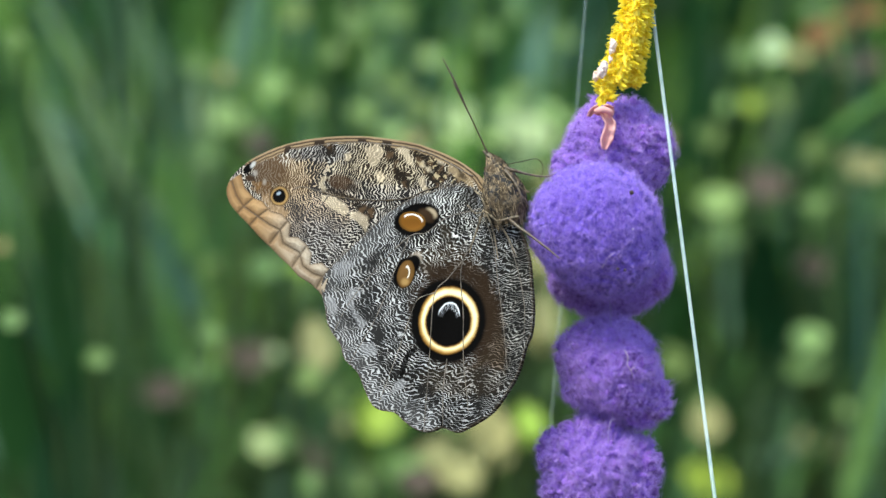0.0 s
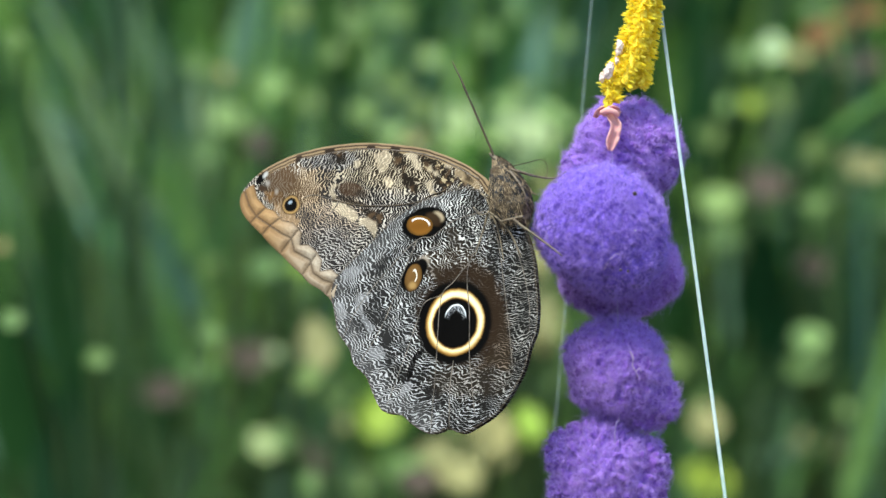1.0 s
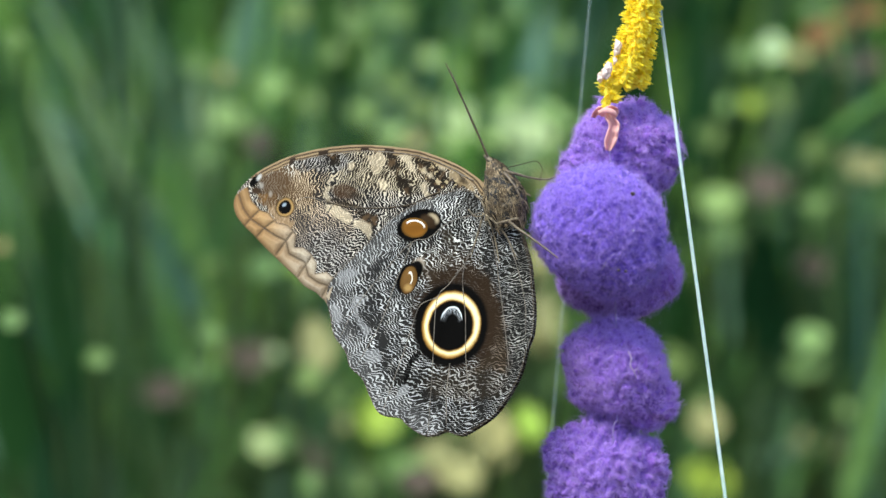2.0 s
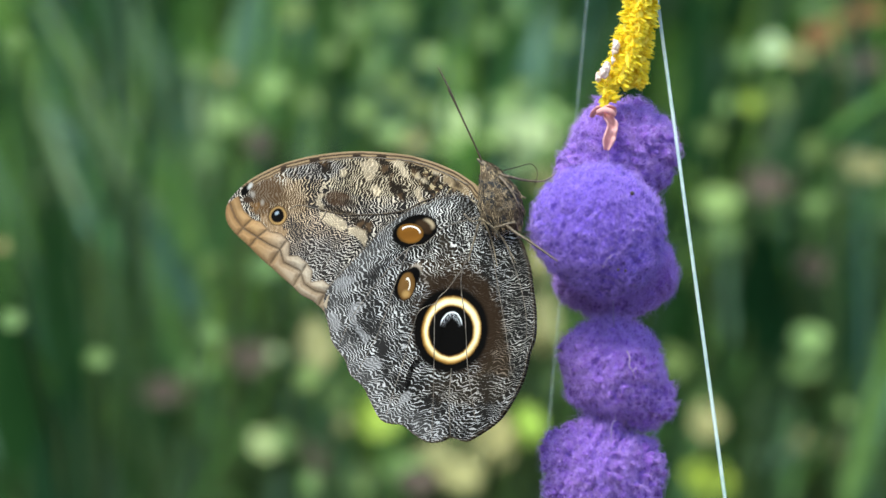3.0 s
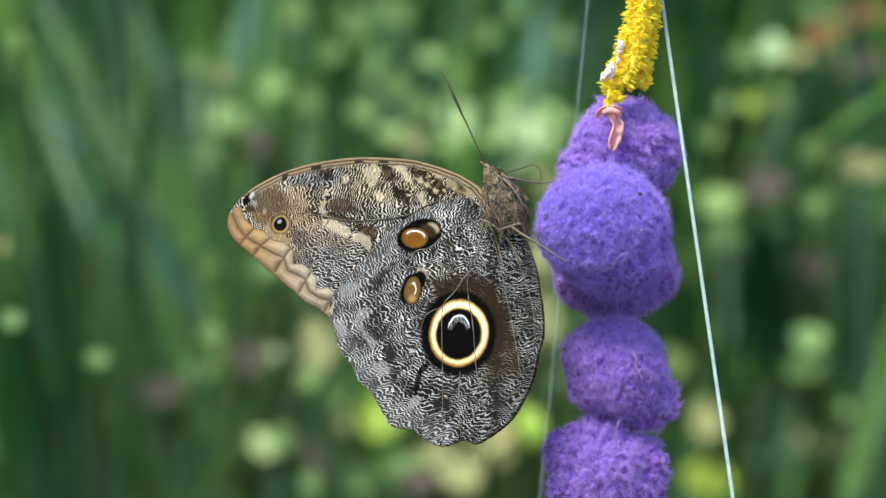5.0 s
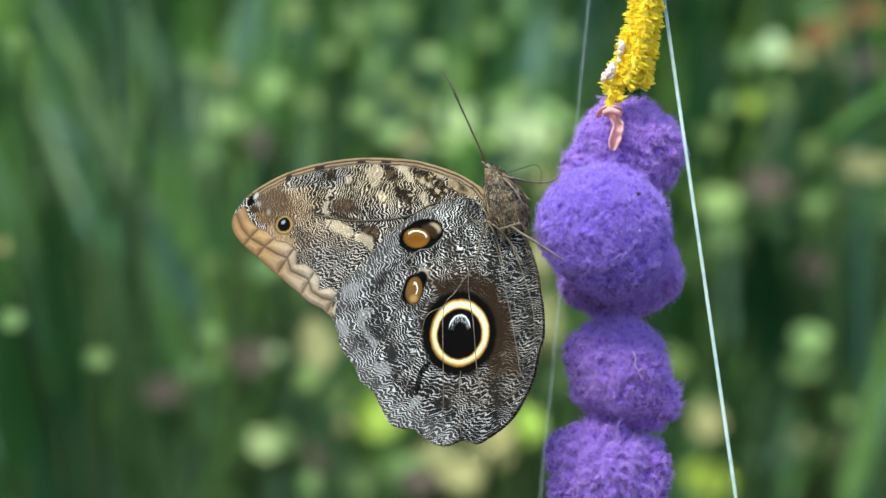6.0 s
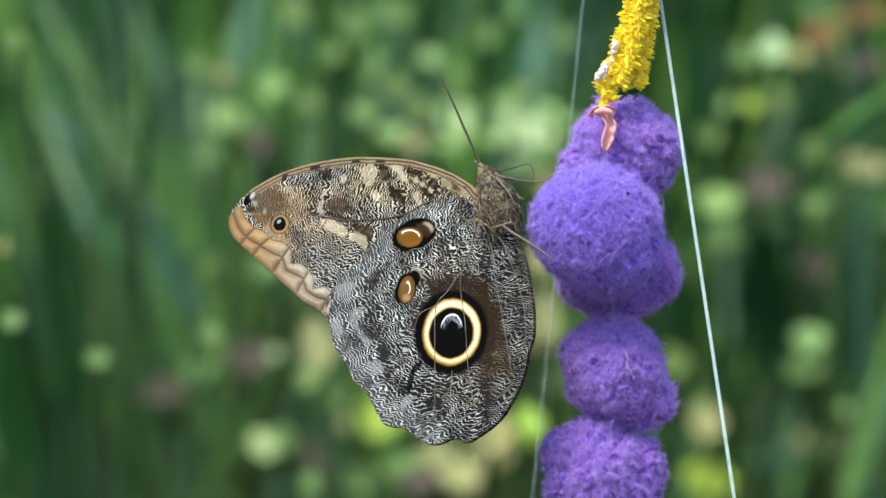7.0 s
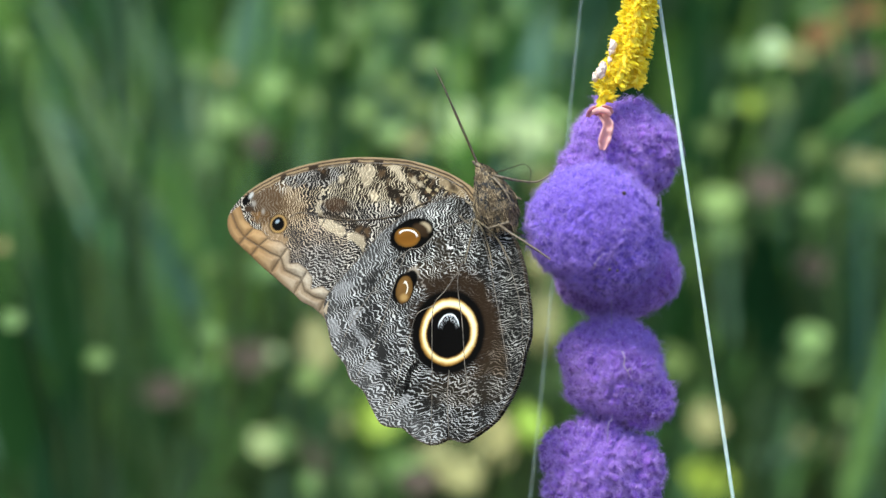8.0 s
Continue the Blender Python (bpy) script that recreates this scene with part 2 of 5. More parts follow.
# ---- wing materials ----
def ripples(sh, P, pitch, origin, sag=1.0, wild=1.0):
    """Wavy pale strokes that run across the veins, round the wing base, in millimetres."""
    parts = sh.node("SeparateXYZ", Vector=sh.vmath("SUBTRACT", P, (origin[0], 0, origin[1])))
    ang = sh.math("ARCTAN2", parts.outputs[2], sh.mul(parts.outputs[0], -1.0))
    r = sh.vmath("DISTANCE", P, (origin[0], 0, origin[1]))
    # zigzags that lie in step from stroke to stroke
    polar = sh.tree.nodes.new("ShaderNodeCombineXYZ")
    sh.put(polar.inputs[0], sh.mul(ang, sh.add(sh.mul(r, 0.55), 9.0)))
    sh.put(polar.inputs[1], sh.mul(r, 0.32))
    zig = sh.sub(sh.noise(polar.outputs[0], 0.7, 1.5, 0.5), 0.5)
    drift = sh.sub(sh.noise(P, 0.13, 2.0), 0.5)
    fray = sh.sub(sh.noise(P, 1.0, 2.0, 0.55), 0.5)
    fan = sh.math("ABSOLUTE", sh.math("SINE", sh.mul(ang, 9.0)))
    run = sh.add(r, sh.add(sh.mul(zig, 2.9), sh.add(sh.mul(drift, 5.0), sh.add(sh.mul(fray, wild), sh.mul(sh.mul(fan, sh.step(r, 6.0, 26.0)), -1.1 * sag)))))
    return sh.math("SINE", sh.mul(run, 2 * math.pi / pitch))


def patch(sh, colour, name, jitter, tint, strength, soft=0.35):
    """Lay a tint inside the outlines of a field, with a frayed rim."""
    d = sh.add(sh.attribute(name), jitter)
    return sh.mix(sh.mul(sh.step(d, soft, -soft), strength), colour, tint)


def eyespot(sh, colour, P, centre, rings):
    """Lay rings, outermost first: (half axes, turn, colour, softness, offset)."""
    for ax, az, turn, tint, soft, off in rings:
        d = sh.ellipse(P, (centre[0] + off[0], centre[1] + off[1]), ax, az, turn)
        colour = sh.mix(sh.step(d, 1 + soft, 1 - soft), colour, tint)
    return colour


def arc(sh, colour, P, centre, ax, az, width, turn, opening, tint):
    """A short crescent of pale scales along the top of an ellipse."""
    d = sh.ellipse(P, centre, ax, az, turn)
    band = sh.mul(sh.step(d, 1 - width, 1 - width * 0.4), sh.step(d, 1 + width, 1 + width * 0.4))
    cut = sh.ellipse(P, (centre[0] + opening[0], centre[1] + opening[1]), opening[2], opening[3], turn)
    band = sh.mul(band, sh.step(cut, 1.15, 0.85))
    return sh.mix(band, colour, tint)


BLACK = (0.003, 0.0027, 0.0027)
PALE = (0.60, 0.60, 0.61)
DARK = (0.013, 0.012, 0.0115)


def tone(sh, colour, P, patches):
    """Soft irregular patches of another ground colour: (x, y, half axes in mm, turn, colour, strength)."""
    for x, y, ax, az, turn, tint, strength in patches:
        d = sh.ellipse(P, plan_mm(x, y), ax, az, turn)
        colour = sh.mix(sh.mul(sh.step(d, 1.25, 0.65), strength), colour, tint)
    return colour


def hindwing_material():
    sh = Shade("hindwing_scales")
    P0 = sh.coords(1000.0)
    jit = sh.vmath("SUBTRACT", sh.noise(P0, 0.5, 3.0, out="Color"), (0.5, 0.5, 0.5))
    P = sh.vmath("ADD", P0, sh.vmath("SCALE", jit, 0.5))
    loose = sh.vmath("ADD", P0, sh.vmath("SCALE", jit, 6.0))
    fray = sh.mul(sh.sub(sh.noise(P0, 0.7, 4.0, 0.7), 0.5), 3.2)
    # finer strokes along the inner margin, coarse ones elsewhere
    coarse = ripples(sh, P0, 0.90, (0.0, 1.5))
    fine = ripples(sh, P0, 0.74, (-4.0, 62.0), 0.0, 0.4)
    x = sh.node("SeparateXYZ", Vector=loose).outputs[0]
    side = sh.step(x, -0.5, 3.5)
    wave = sh.add(sh.mul(coarse, sh.sub(1.0, side)), sh.mul(fine, side))
    field = sh.step(sh.add(sh.attribute("field"), sh.mul(fray, 1.6)), 1.2, -1.6)
    ground = tone(sh, DARK, loose, [
        (690, 540, 14, 18, 20, (0.026, 0.025, 0.025), 0.7),
        (835, 675, 12, 5, 0, (0.026, 0.019, 0.013), 0.6),
        (800, 470, 10, 5, 0, (0.034, 0.023, 0.015), 0.8),
    ])
    ground = sh.mix(sh.mul(field, 0.8), ground, (0.030, 0.020, 0.012))
    pale = tone(sh, PALE, loose, [
        (840, 682, 12, 4, 0, (0.30, 0.26, 0.22), 0.6),
        (806, 478, 9, 3.2, 0, (0.12, 0.085, 0.058), 0.9),
        (780, 740, 18, 6, 0, (0.46, 0.46, 0.48), 0.7),
        (660, 600, 9, 18, -15, (0.58, 0.58, 0.60), 0.6),
        (800, 410, 12, 10, 0, (0.80, 0.79, 0.77), 0.9),
        (930, 540, 5, 22, 4, (0.50, 0.48, 0.45), 0.8),
    ])
    pale = sh.mix(sh.mul(sh.step(sh.noise(P0, 0.35, 3.0), 0.45, 0.66), 0.45), pale, (0.25, 0.22, 0.195))
    pale = sh.mix(sh.mul(field, 0.88), pale, (0.165, 0.112, 0.072))
    level = sh.add(0.30, sh.mul(sh.sub(sh.noise(P0, 0.22, 2.0), 0.5), -1.5))
    level = sh.add(level, sh.mul(sh.mul(sh.sub(sh.noise(P0, 0.9, 2.5, 0.6), 0.5), -1.6), sh.sub(1.0, sh.mul(side, 0.75))))
    ash = sh.step(sh.add(sh.attribute("ash"), sh.mul(fray, 0.7)), 0.25, -0.25)
    soot = sh.step(sh.add(sh.attribute("soot"), fray), 0.6, -0.6)
    level = sh.add(sh.sub(level, sh.mul(ash, 0.30)), sh.add(sh.mul(soot, 0.40), sh.mul(side, 0.12)))
    outer = sh.mul(sh.step(sh.add(sh.attribute("edge"), sh.mul(fray, 1.5)), 8.0, 3.0), sh.step(x, -6.0, -14.0))
    level = sh.sub(level, sh.mul(outer, 0.14))
    stroke = sh.step(wave, level, sh.add(level, 0.95))
    colour = sh.mix(stroke, ground, pale)
    colour = sh.mix(sh.mul(outer, 0.22), colour, (0.20, 0.197, 0.20))
    colour = sh.mix(sh.mul(ash, 0.6), colour, sh.mix(sh.noise(P0, 1.4, 3.0), (0.12, 0.12, 0.125), (0.34, 0.335, 0.35)))
    colour = tone(sh, colour, loose, [(846, 352, 1.9, 2.4, 10, (0.014, 0.011, 0.009), 0.75), (800, 416, 2.2, 1.6, 30, (0.030, 0.023, 0.016), 0.8), (812, 432, 2.4, 1.2, 0, (0.035, 0.027, 0.02), 0.6)])
    # brown halo, then the great eye
    eye = plan_mm(808.5, 572.5)
    halo = sh.ellipse(loose, (eye[0] + 1.5, eye[1] + 2.0), 13.0, 14.4)
    colour = sh.mix(sh.mul(sh.mul(sh.step(halo, 1.10, 0.82), 0.92), sh.step(sh.add(stroke, sh.mul(halo, 0.9)), 2.05, 1.55)), colour, (0.024, 0.0145, 0.009))
    colour = eyespot(sh, colour, P, eye, [
        (10.35, 11.3, 0, BLACK, 0.06, (-0.1, 0.0)),
        (8.15, 8.95, 0, (0.34, 0.17, 0.04), 0.05, (0, 0.1)),
        (7.7, 8.4, 0, (0.86, 0.66, 0.29), 0.07, (0.15, 0.2)),
        (7.35, 8.0, 0, (0.95, 0.84, 0.54), 0.05, (0.15, 0.25)),
        (6.75, 7.25, 0, (0.80, 0.58, 0.24), 0.05, (0, -0.15)),
        (6.35, 6.95, 0, (0.26, 0.13, 0.04), 0.05, (0, -0.2)),
        (6.1, 6.7, 0, BLACK, 0.05, (0, -0.2)),
    ])
    dots = sh.step(sh.noise(P0, 4.2, 1.0), 0.50, 0.62)
    for ax, az, wide, tint, power in ((2.6, 4.0, 0.34, (0.55, 0.58, 0.63), dots), (3.1, 4.7, 0.07, (0.80, 0.84, 0.90), 1.0)):
        d = sh.ellipse(P, (eye[0] + 0.1, eye[1] + 0.1), ax, az)
        band = sh.mul(sh.step(d, 1 - wide, 1 - wide * 0.3), sh.step(d, 1 + wide, 1 + wide * 0.3))
        cut = sh.ellipse(P, (eye[0] + 0.1, eye[1] + 4.4), 4.2, 3.4)
        colour = sh.mix(sh.mul(sh.mul(band, sh.step(cut, 1.25, 0.75)), power), colour, tint)
    # two lesser spots
    one = plan_mm(750, 399)
    colour = eyespot(sh, colour, P, one, [
        (6.5, 4.3, -16, BLACK, 0.07, (0.7, 0.3)),
        (1.8, 1.2, 35, (0.34, 0.27, 0.18), 0.35, (4.5, 2.1)),
        (2.4, 1.5, 35, (0.034, 0.020, 0.011), 0.3, (3.2, 1.4)),
        (3.7, 2.7, 4, (0.10, 0.05, 0.012), 0.07, (-0.6, -0.3)),
        (3.3, 2.3, 4, (0.20, 0.082, 0.014), 0.2, (-0.6, -0.3)),
    ])
    colour = arc(sh, colour, P, (one[0] - 0.5, one[1] - 0.4), 2.7, 2.0, 0.15, 8, (0.5, 2.0, 3.2, 2.2), (0.86, 0.80, 0.72))
    two = plan_mm(735, 491)
    colour = eyespot(sh, colour, P, two, [
        (1.5, 1.8, 30, (0.30, 0.25, 0.20), 0.5, (2.7, 3.9)),
        (3.0, 4.3, 14, BLACK, 0.08, (-0.2, -0.1)),
        (2.1, 3.2, 36, BLACK, 0.12, (1.3, 1.9)),
        (2.2, 3.6, 12, (0.11, 0.055, 0.015), 0.10, (0.1, -0.3)),
        (1.75, 3.1, 12, (0.17, 0.088, 0.028), 0.4, (0.0, -0.4)),
        (1.0, 0.9, 0, (0.36, 0.22, 0.08), 0.6, (-0.1, -2.4)),
    ])
    colour = arc(sh, colour, P, (two[0] + 0.0, two[1] - 0.2), 0.9, 1.9, 0.26, 10, (1.0, 0.8, 1.2, 2.0), (0.80, 0.74, 0.62))
    # a torn black slit, the notch seams and the dark hem
    for x0, y0, ax, az, turn in ((733, 655, 0.80, 3.7, 12), (744, 631, 0.78, 2.0, 48), (798, 752, 0.34, 2.6, 0), (729, 742, 0.26, 1.3, -35), (764, 764, 0.26, 0.9, 0)):
        slit = sh.ellipse(P, plan_mm(x0, y0), ax, az, turn)
        colour = sh.mix(sh.mul(sh.step(slit, 1.15, 0.85), 0.9), colour, BLACK)
    hem = sh.step(sh.attribute("edge"), 0.7, 0.2)
    colour = sh.mix(sh.mul(hem, 0.45), colour, (0.12, 0.085, 0.055))
    sh.bump(sh.add(sh.mul(stroke, 0.3), sh.mul(sh.noise(P0, 4.0, 2.0), 0.2)), 0.3, 0.0001)
    return sh.finish(colour, 0.85, Specular_IOR_Level=0.03)


def forewing_material():
    sh = Shade("forewing_scales")
    P0 = sh.coords(1000.0)
    jit = sh.vmath("SUBTRACT", sh.noise(P0, 0.5, 3.0, out="Color"), (0.5, 0.5, 0.5))
    P = sh.vmath("ADD", P0, sh.vmath("SCALE", jit, 0.5))
    loose = sh.vmath("ADD", P0, sh.vmath("SCALE", jit, 6.0))
    fray = sh.mul(sh.sub(sh.noise(P0, 0.7, 4.0, 0.7), 0.5), 3.4)
    # round the wing base, but across the steep veins of the outer disc
    disc = sh.step(sh.ellipse(loose, plan_mm(588, 428), 13.0, 13.0), 1.15, 0.75)
    inner_run = ripples(sh, P0, 0.84, (4.0, 2.0))
    outer_run = ripples(sh, P0, 0.80, plan_mm(672, 300), 0.0, 0.8)
    wave = sh.add(sh.mul(inner_run, sh.sub(1.0, disc)), sh.mul(outer_run, disc))
    ground = tone(sh, (0.018, 0.016, 0.016), loose, [
        (575, 405, 10, 10, 0, (0.040, 0.034, 0.032), 0.9),
        (720, 300, 16, 6, 0, (0.036, 0.026, 0.017), 0.8),
        (525, 325, 8, 5, 30, (0.12, 0.075, 0.04), 0.9),
    ])
    pale = tone(sh, (0.64, 0.58, 0.51), loose, [
        (690, 300, 20, 7, 0, (0.56, 0.46, 0.31), 0.8),
        (600, 390, 9, 6, -30, (0.56, 0.43, 0.31), 0.85),
        (555, 400, 6, 9, 30, (0.50, 0.38, 0.28), 0.7),
        (548, 345, 6, 11, 30, (0.62, 0.46, 0.30), 0.85),
        (585, 450, 8, 8, 0, (0.44, 0.42, 0.41), 0.8),
        (590, 285, 9, 3, 0, (0.36, 0.36, 0.38), 0.7),
    ])
    pale = sh.mix(sh.mul(sh.step(sh.noise(P0, 0.4, 3.0), 0.45, 0.68), 0.34), pale, (0.22, 0.175, 0.135))
    level = sh.add(0.12, sh.mul(sh.sub(sh.noise(P0, 0.2, 2.0), 0.5), -1.6))
    level = sh.add(level, sh.mul(sh.sub(sh.noise(P0, 0.9, 2.5, 0.6), 0.5), -1.7))
    umber = sh.step(sh.add(sh.attribute("umber"), fray), 0.5, -0.5)
    level = sh.add(level, sh.mul(umber, 0.55))
    stroke = sh.step(wave, level, sh.add(level, 0.9))
    colour = sh.mix(stroke, ground, pale)
    earth = sh.mix(sh.step(sh.noise(P0, 0.55, 3.0), 0.48, 0.66), (0.016, 0.012, 0.009), (0.085, 0.050, 0.026))
    colour = sh.mix(sh.mul(umber, sh.add(0.45, sh.mul(sh.step(stroke, 0.7, 0.2), 0.4))), colour, earth)
    cream = sh.mix(sh.noise(P0, 0.8, 3.0), (0.50, 0.385, 0.25), (0.78, 0.66, 0.49))
    colour = patch(sh, colour, "cream", sh.mul(fray, 0.5), cream, sh.add(0.50, sh.mul(stroke, 0.46)))
    speckle = sh.step(sh.noise(P0, 0.75, 3.0, 0.6), 0.56, 0.62)
    colour = sh.mix(sh.mul(sh.mul(speckle, umber), sh.step(sh.node("SeparateXYZ", Vector=P0).outputs[0], -22.0, -19.0)), colour, (0.42, 0.33, 0.20))
    colour = tone(sh, colour, sh.vmath("ADD", P0, sh.vmath("SCALE", jit, 2.6)), [
        (632, 362, 4.4, 0.6, 14, (0.024, 0.017, 0.011), 0.8),
        (624, 337, 4.2, 1.9, 10, (0.062, 0.034, 0.018), 0.8),
        (644, 346, 2.6, 1.1, 16, (0.018, 0.013, 0.010), 0.7),
        (612, 352, 3.0, 0.7, 4, (0.020, 0.014, 0.010), 0.6),
        (836, 322, 3.6, 1.2, 38, (0.33, 0.235, 0.13), 0.75),
        (826, 312, 3.0, 0.8, 45, (0.028, 0.018, 0.011), 0.8),
        (815, 306, 1.1, 2.6, -35, (0.34, 0.25, 0.15), 0.7),
    ])
    colour = tone(sh, colour, loose, [
        (500, 322, 5.6, 4.0, 25, (0.090, 0.052, 0.026), 0.85),
        (487, 352, 3.0, 2.2, 40, (0.13, 0.070, 0.028), 0.75),
        (474, 343, 2.0, 1.6, 40, (0.22, 0.115, 0.04), 0.6),
        (508, 383, 5.0, 2.2, 40, (0.30, 0.195, 0.11), 0.8),
        (545, 388, 2.0, 2.2, 0, (0.030, 0.026, 0.026), 0.6),
    ])
    # two rows of swollen tan cells along the outer margin
    swell = sh.attribute("swell")
    x = sh.node("SeparateXYZ", Vector=P0).outputs[0]
    along = sh.step(x, -66.0, -50.0)
    tint = sh.mix(along, (0.29, 0.168, 0.078), (0.29, 0.218, 0.15))
    inner = sh.step(sh.attribute("edge"), 3.0, 5.2)
    tint = sh.mix(inner, tint, sh.mix(along, (0.36, 0.215, 0.10), (0.40, 0.335, 0.26)))
    tint = sh.mix(sh.mul(sh.step(sh.noise(P0, 1.3, 3.0), 0.42, 0.72), 0.35), tint, (0.17, 0.11, 0.06))
    # dark seams plus painted relief shading: cell rims darker, swollen middles lighter
    tint = sh.mix(sh.mul(sh.step(swell, 0.40, 0.0), 0.7), tint, (0.075, 0.048, 0.030))
    tint = sh.mix(sh.mul(sh.step(swell, 0.45, 1.0), 0.40), tint, sh.mix(along, (0.48, 0.31, 0.15), (0.55, 0.47, 0.37)))
    band = sh.add(sh.attribute("band"), sh.mul(fray, 0.12))
    colour = sh.mix(sh.step(band, 0.16, -0.16), colour, tint)
    # costa: streaked tan strip
    top = sh.attribute("costa")
    drift = sh.sub(sh.noise(P0, 0.22, 2.0), 0.5)
    streak = sh.math("SINE", sh.add(sh.mul(top, 7.0), sh.mul(drift, 6.0)))
    strip = sh.mix(sh.step(streak, -0.7, 0.5), (0.10, 0.066, 0.04), (0.31, 0.22, 0.13))
    for x0, y0, wide in ((585, 269, 1.5), (660, 264, 1.2), (530, 284, 1.0), (702, 266, 1.4)):
        d = sh.ellipse(P, plan_mm(x0, y0), wide, 1.5)
        strip = sh.mix(sh.mul(sh.step(d, 1.2, 0.8), sh.step(top, 0.4, 0.9)), strip, (0.035, 0.024, 0.017))
    colour = sh.mix(sh.step(sh.add(top, sh.mul(drift, 1.6)), 2.2, 1.8), colour, strip)
    colour = sh.mix(sh.mul(sh.step(sh.math("ABSOLUTE", sh.sub(top, 0.75)), 0.22, 0.08), 0.7), colour, (0.06, 0.04, 0.028))
    # apex marks
    colour = eyespot(sh, colour, P, plan_mm(515, 363), [
        (3.0, 2.75, 0, (0.05, 0.03, 0.015), 0.12, (0, 0)),
        (2.5, 2.4, 0, (0.38, 0.23, 0.09), 0.15, (0, 0)),
        (1.95, 1.9, 0, BLACK, 0.14, (-0.1, 0.0)),
        (0.60, 0.45, -30, (0.30, 0.37, 0.45), 0.5, (-0.3, 0.7)),
    ])
    colour = eyespot(sh, colour, P, plan_mm(461, 316), [
        (1.0, 1.75, 40, BLACK, 0.15, (0, 0)),
        (0.55, 0.95, 40, (0.50, 0.50, 0.49), 0.5, (1.35, 1.0)),
    ])
    colour = eyespot(sh, colour, P, plan_mm(463, 333), [(1.4, 0.9, 0, (0.05, 0.03, 0.018), 0.35, (0, 0))])
    colour = eyespot(sh, colour, P, plan_mm(473, 324), [(0.7, 0.7, 0, (0.30, 0.27, 0.24), 0.8, (0, 0))])
    colour = eyespot(sh, colour, P, plan_mm(489, 339), [(0.5, 0.8, 0, (0.28, 0.24, 0.20), 0.8, (0, 0))])
    sh.bump(sh.add(sh.mul(stroke, 0.25), sh.mul(sh.noise(P0, 3.0, 2.0), 0.2)), 0.5, 0.0002)
    return sh.finish(colour, 0.82, Specular_IOR_Level=0.05)


def fur_material(name, a, b):
    sh = Shade(name)
    streak = sh.noise(sh.vmath("MULTIPLY", sh.coords(1000.0), (1.0, 0.7, 0.45)), 0.55, 2.0)
    colour = sh.mix(sh.step(sh.add(sh.mul(sh.island(), 0.35), streak), 0.62, 0.80), a, b)
    return sh.finish(colour, 0.8, Specular_IOR_Level=0.15)


def chitin_material(name, a, b, scale):
    sh = Shade(name)
    P = sh.coords(1000.0)
    n = sh.noise(P, scale, 3.0)
    sh.bump(n, 0.3, 0.0002)
    return sh.finish(sh.mix(sh.step(n, 0.35, 0.65), a, b), 0.5)


def plate_material():
    """Slanting slate tufts edged with tan scales."""
    sh = Shade("thorax_scales")
    P0 = sh.coords(1000.0)
    P = sh.vmath("ADD", P0, sh.vmath("SCALE", sh.vmath("SUBTRACT", sh.noise(P0, 0.8, 2.0, out="Color"), (0.5, 0.5, 0.5)), 3.2))
    parts = sh.node("SeparateXYZ", Vector=P)
    x, z = parts.outputs[0], parts.outputs[2]
    lay = sh.tree.nodes.new("ShaderNodeCombineXYZ")
    sh.put(lay.inputs[0], sh.mul(sh.sub(sh.mul(x, 0.75), sh.mul(z, 0.66)), 0.20))
    sh.put(lay.inputs[1], sh.mul(parts.outputs[1], 0.3))
    sh.put(lay.inputs[2], sh.mul(sh.add(sh.mul(x, 0.66), sh.mul(z, 0.75)), 0.58))
    cell = sh.tree.nodes.new("ShaderNodeTexVoronoi")
    cell.feature = "DISTANCE_TO_EDGE"
    sh.put(cell.inputs["Vector"], lay.outputs[0])
    cell.inputs["Scale"].default_value = 1.0
    hair = sh.noise(sh.vmath("MULTIPLY", lay.outputs[0], (1.0, 1.0, 6.0)), 1.6, 3.0, 0.6)
    rim = sh.step(sh.add(cell.outputs[0], sh.mul(sh.sub(hair, 0.5), 0.42)), 0.15, 0.0)
    blotch = sh.noise(P0, 0.28, 2.0)
    tan = sh.mix(hair, (0.060, 0.042, 0.026), (0.38, 0.29, 0.19))
    slate = sh.mix(sh.step(blotch, 0.45, 0.6), sh.mix(hair, (0.010, 0.010, 0.011), (0.060, 0.060, 0.064)), sh.mix(hair, (0.030, 0.021, 0.013), (0.15, 0.105, 0.064)))
    sh.bump(sh.add(sh.sub(1.0, rim), hair), 0.6, 0.0004)
    return sh.finish(sh.mix(rim, slate, tan), 0.75, Specular_IOR_Level=0.2)


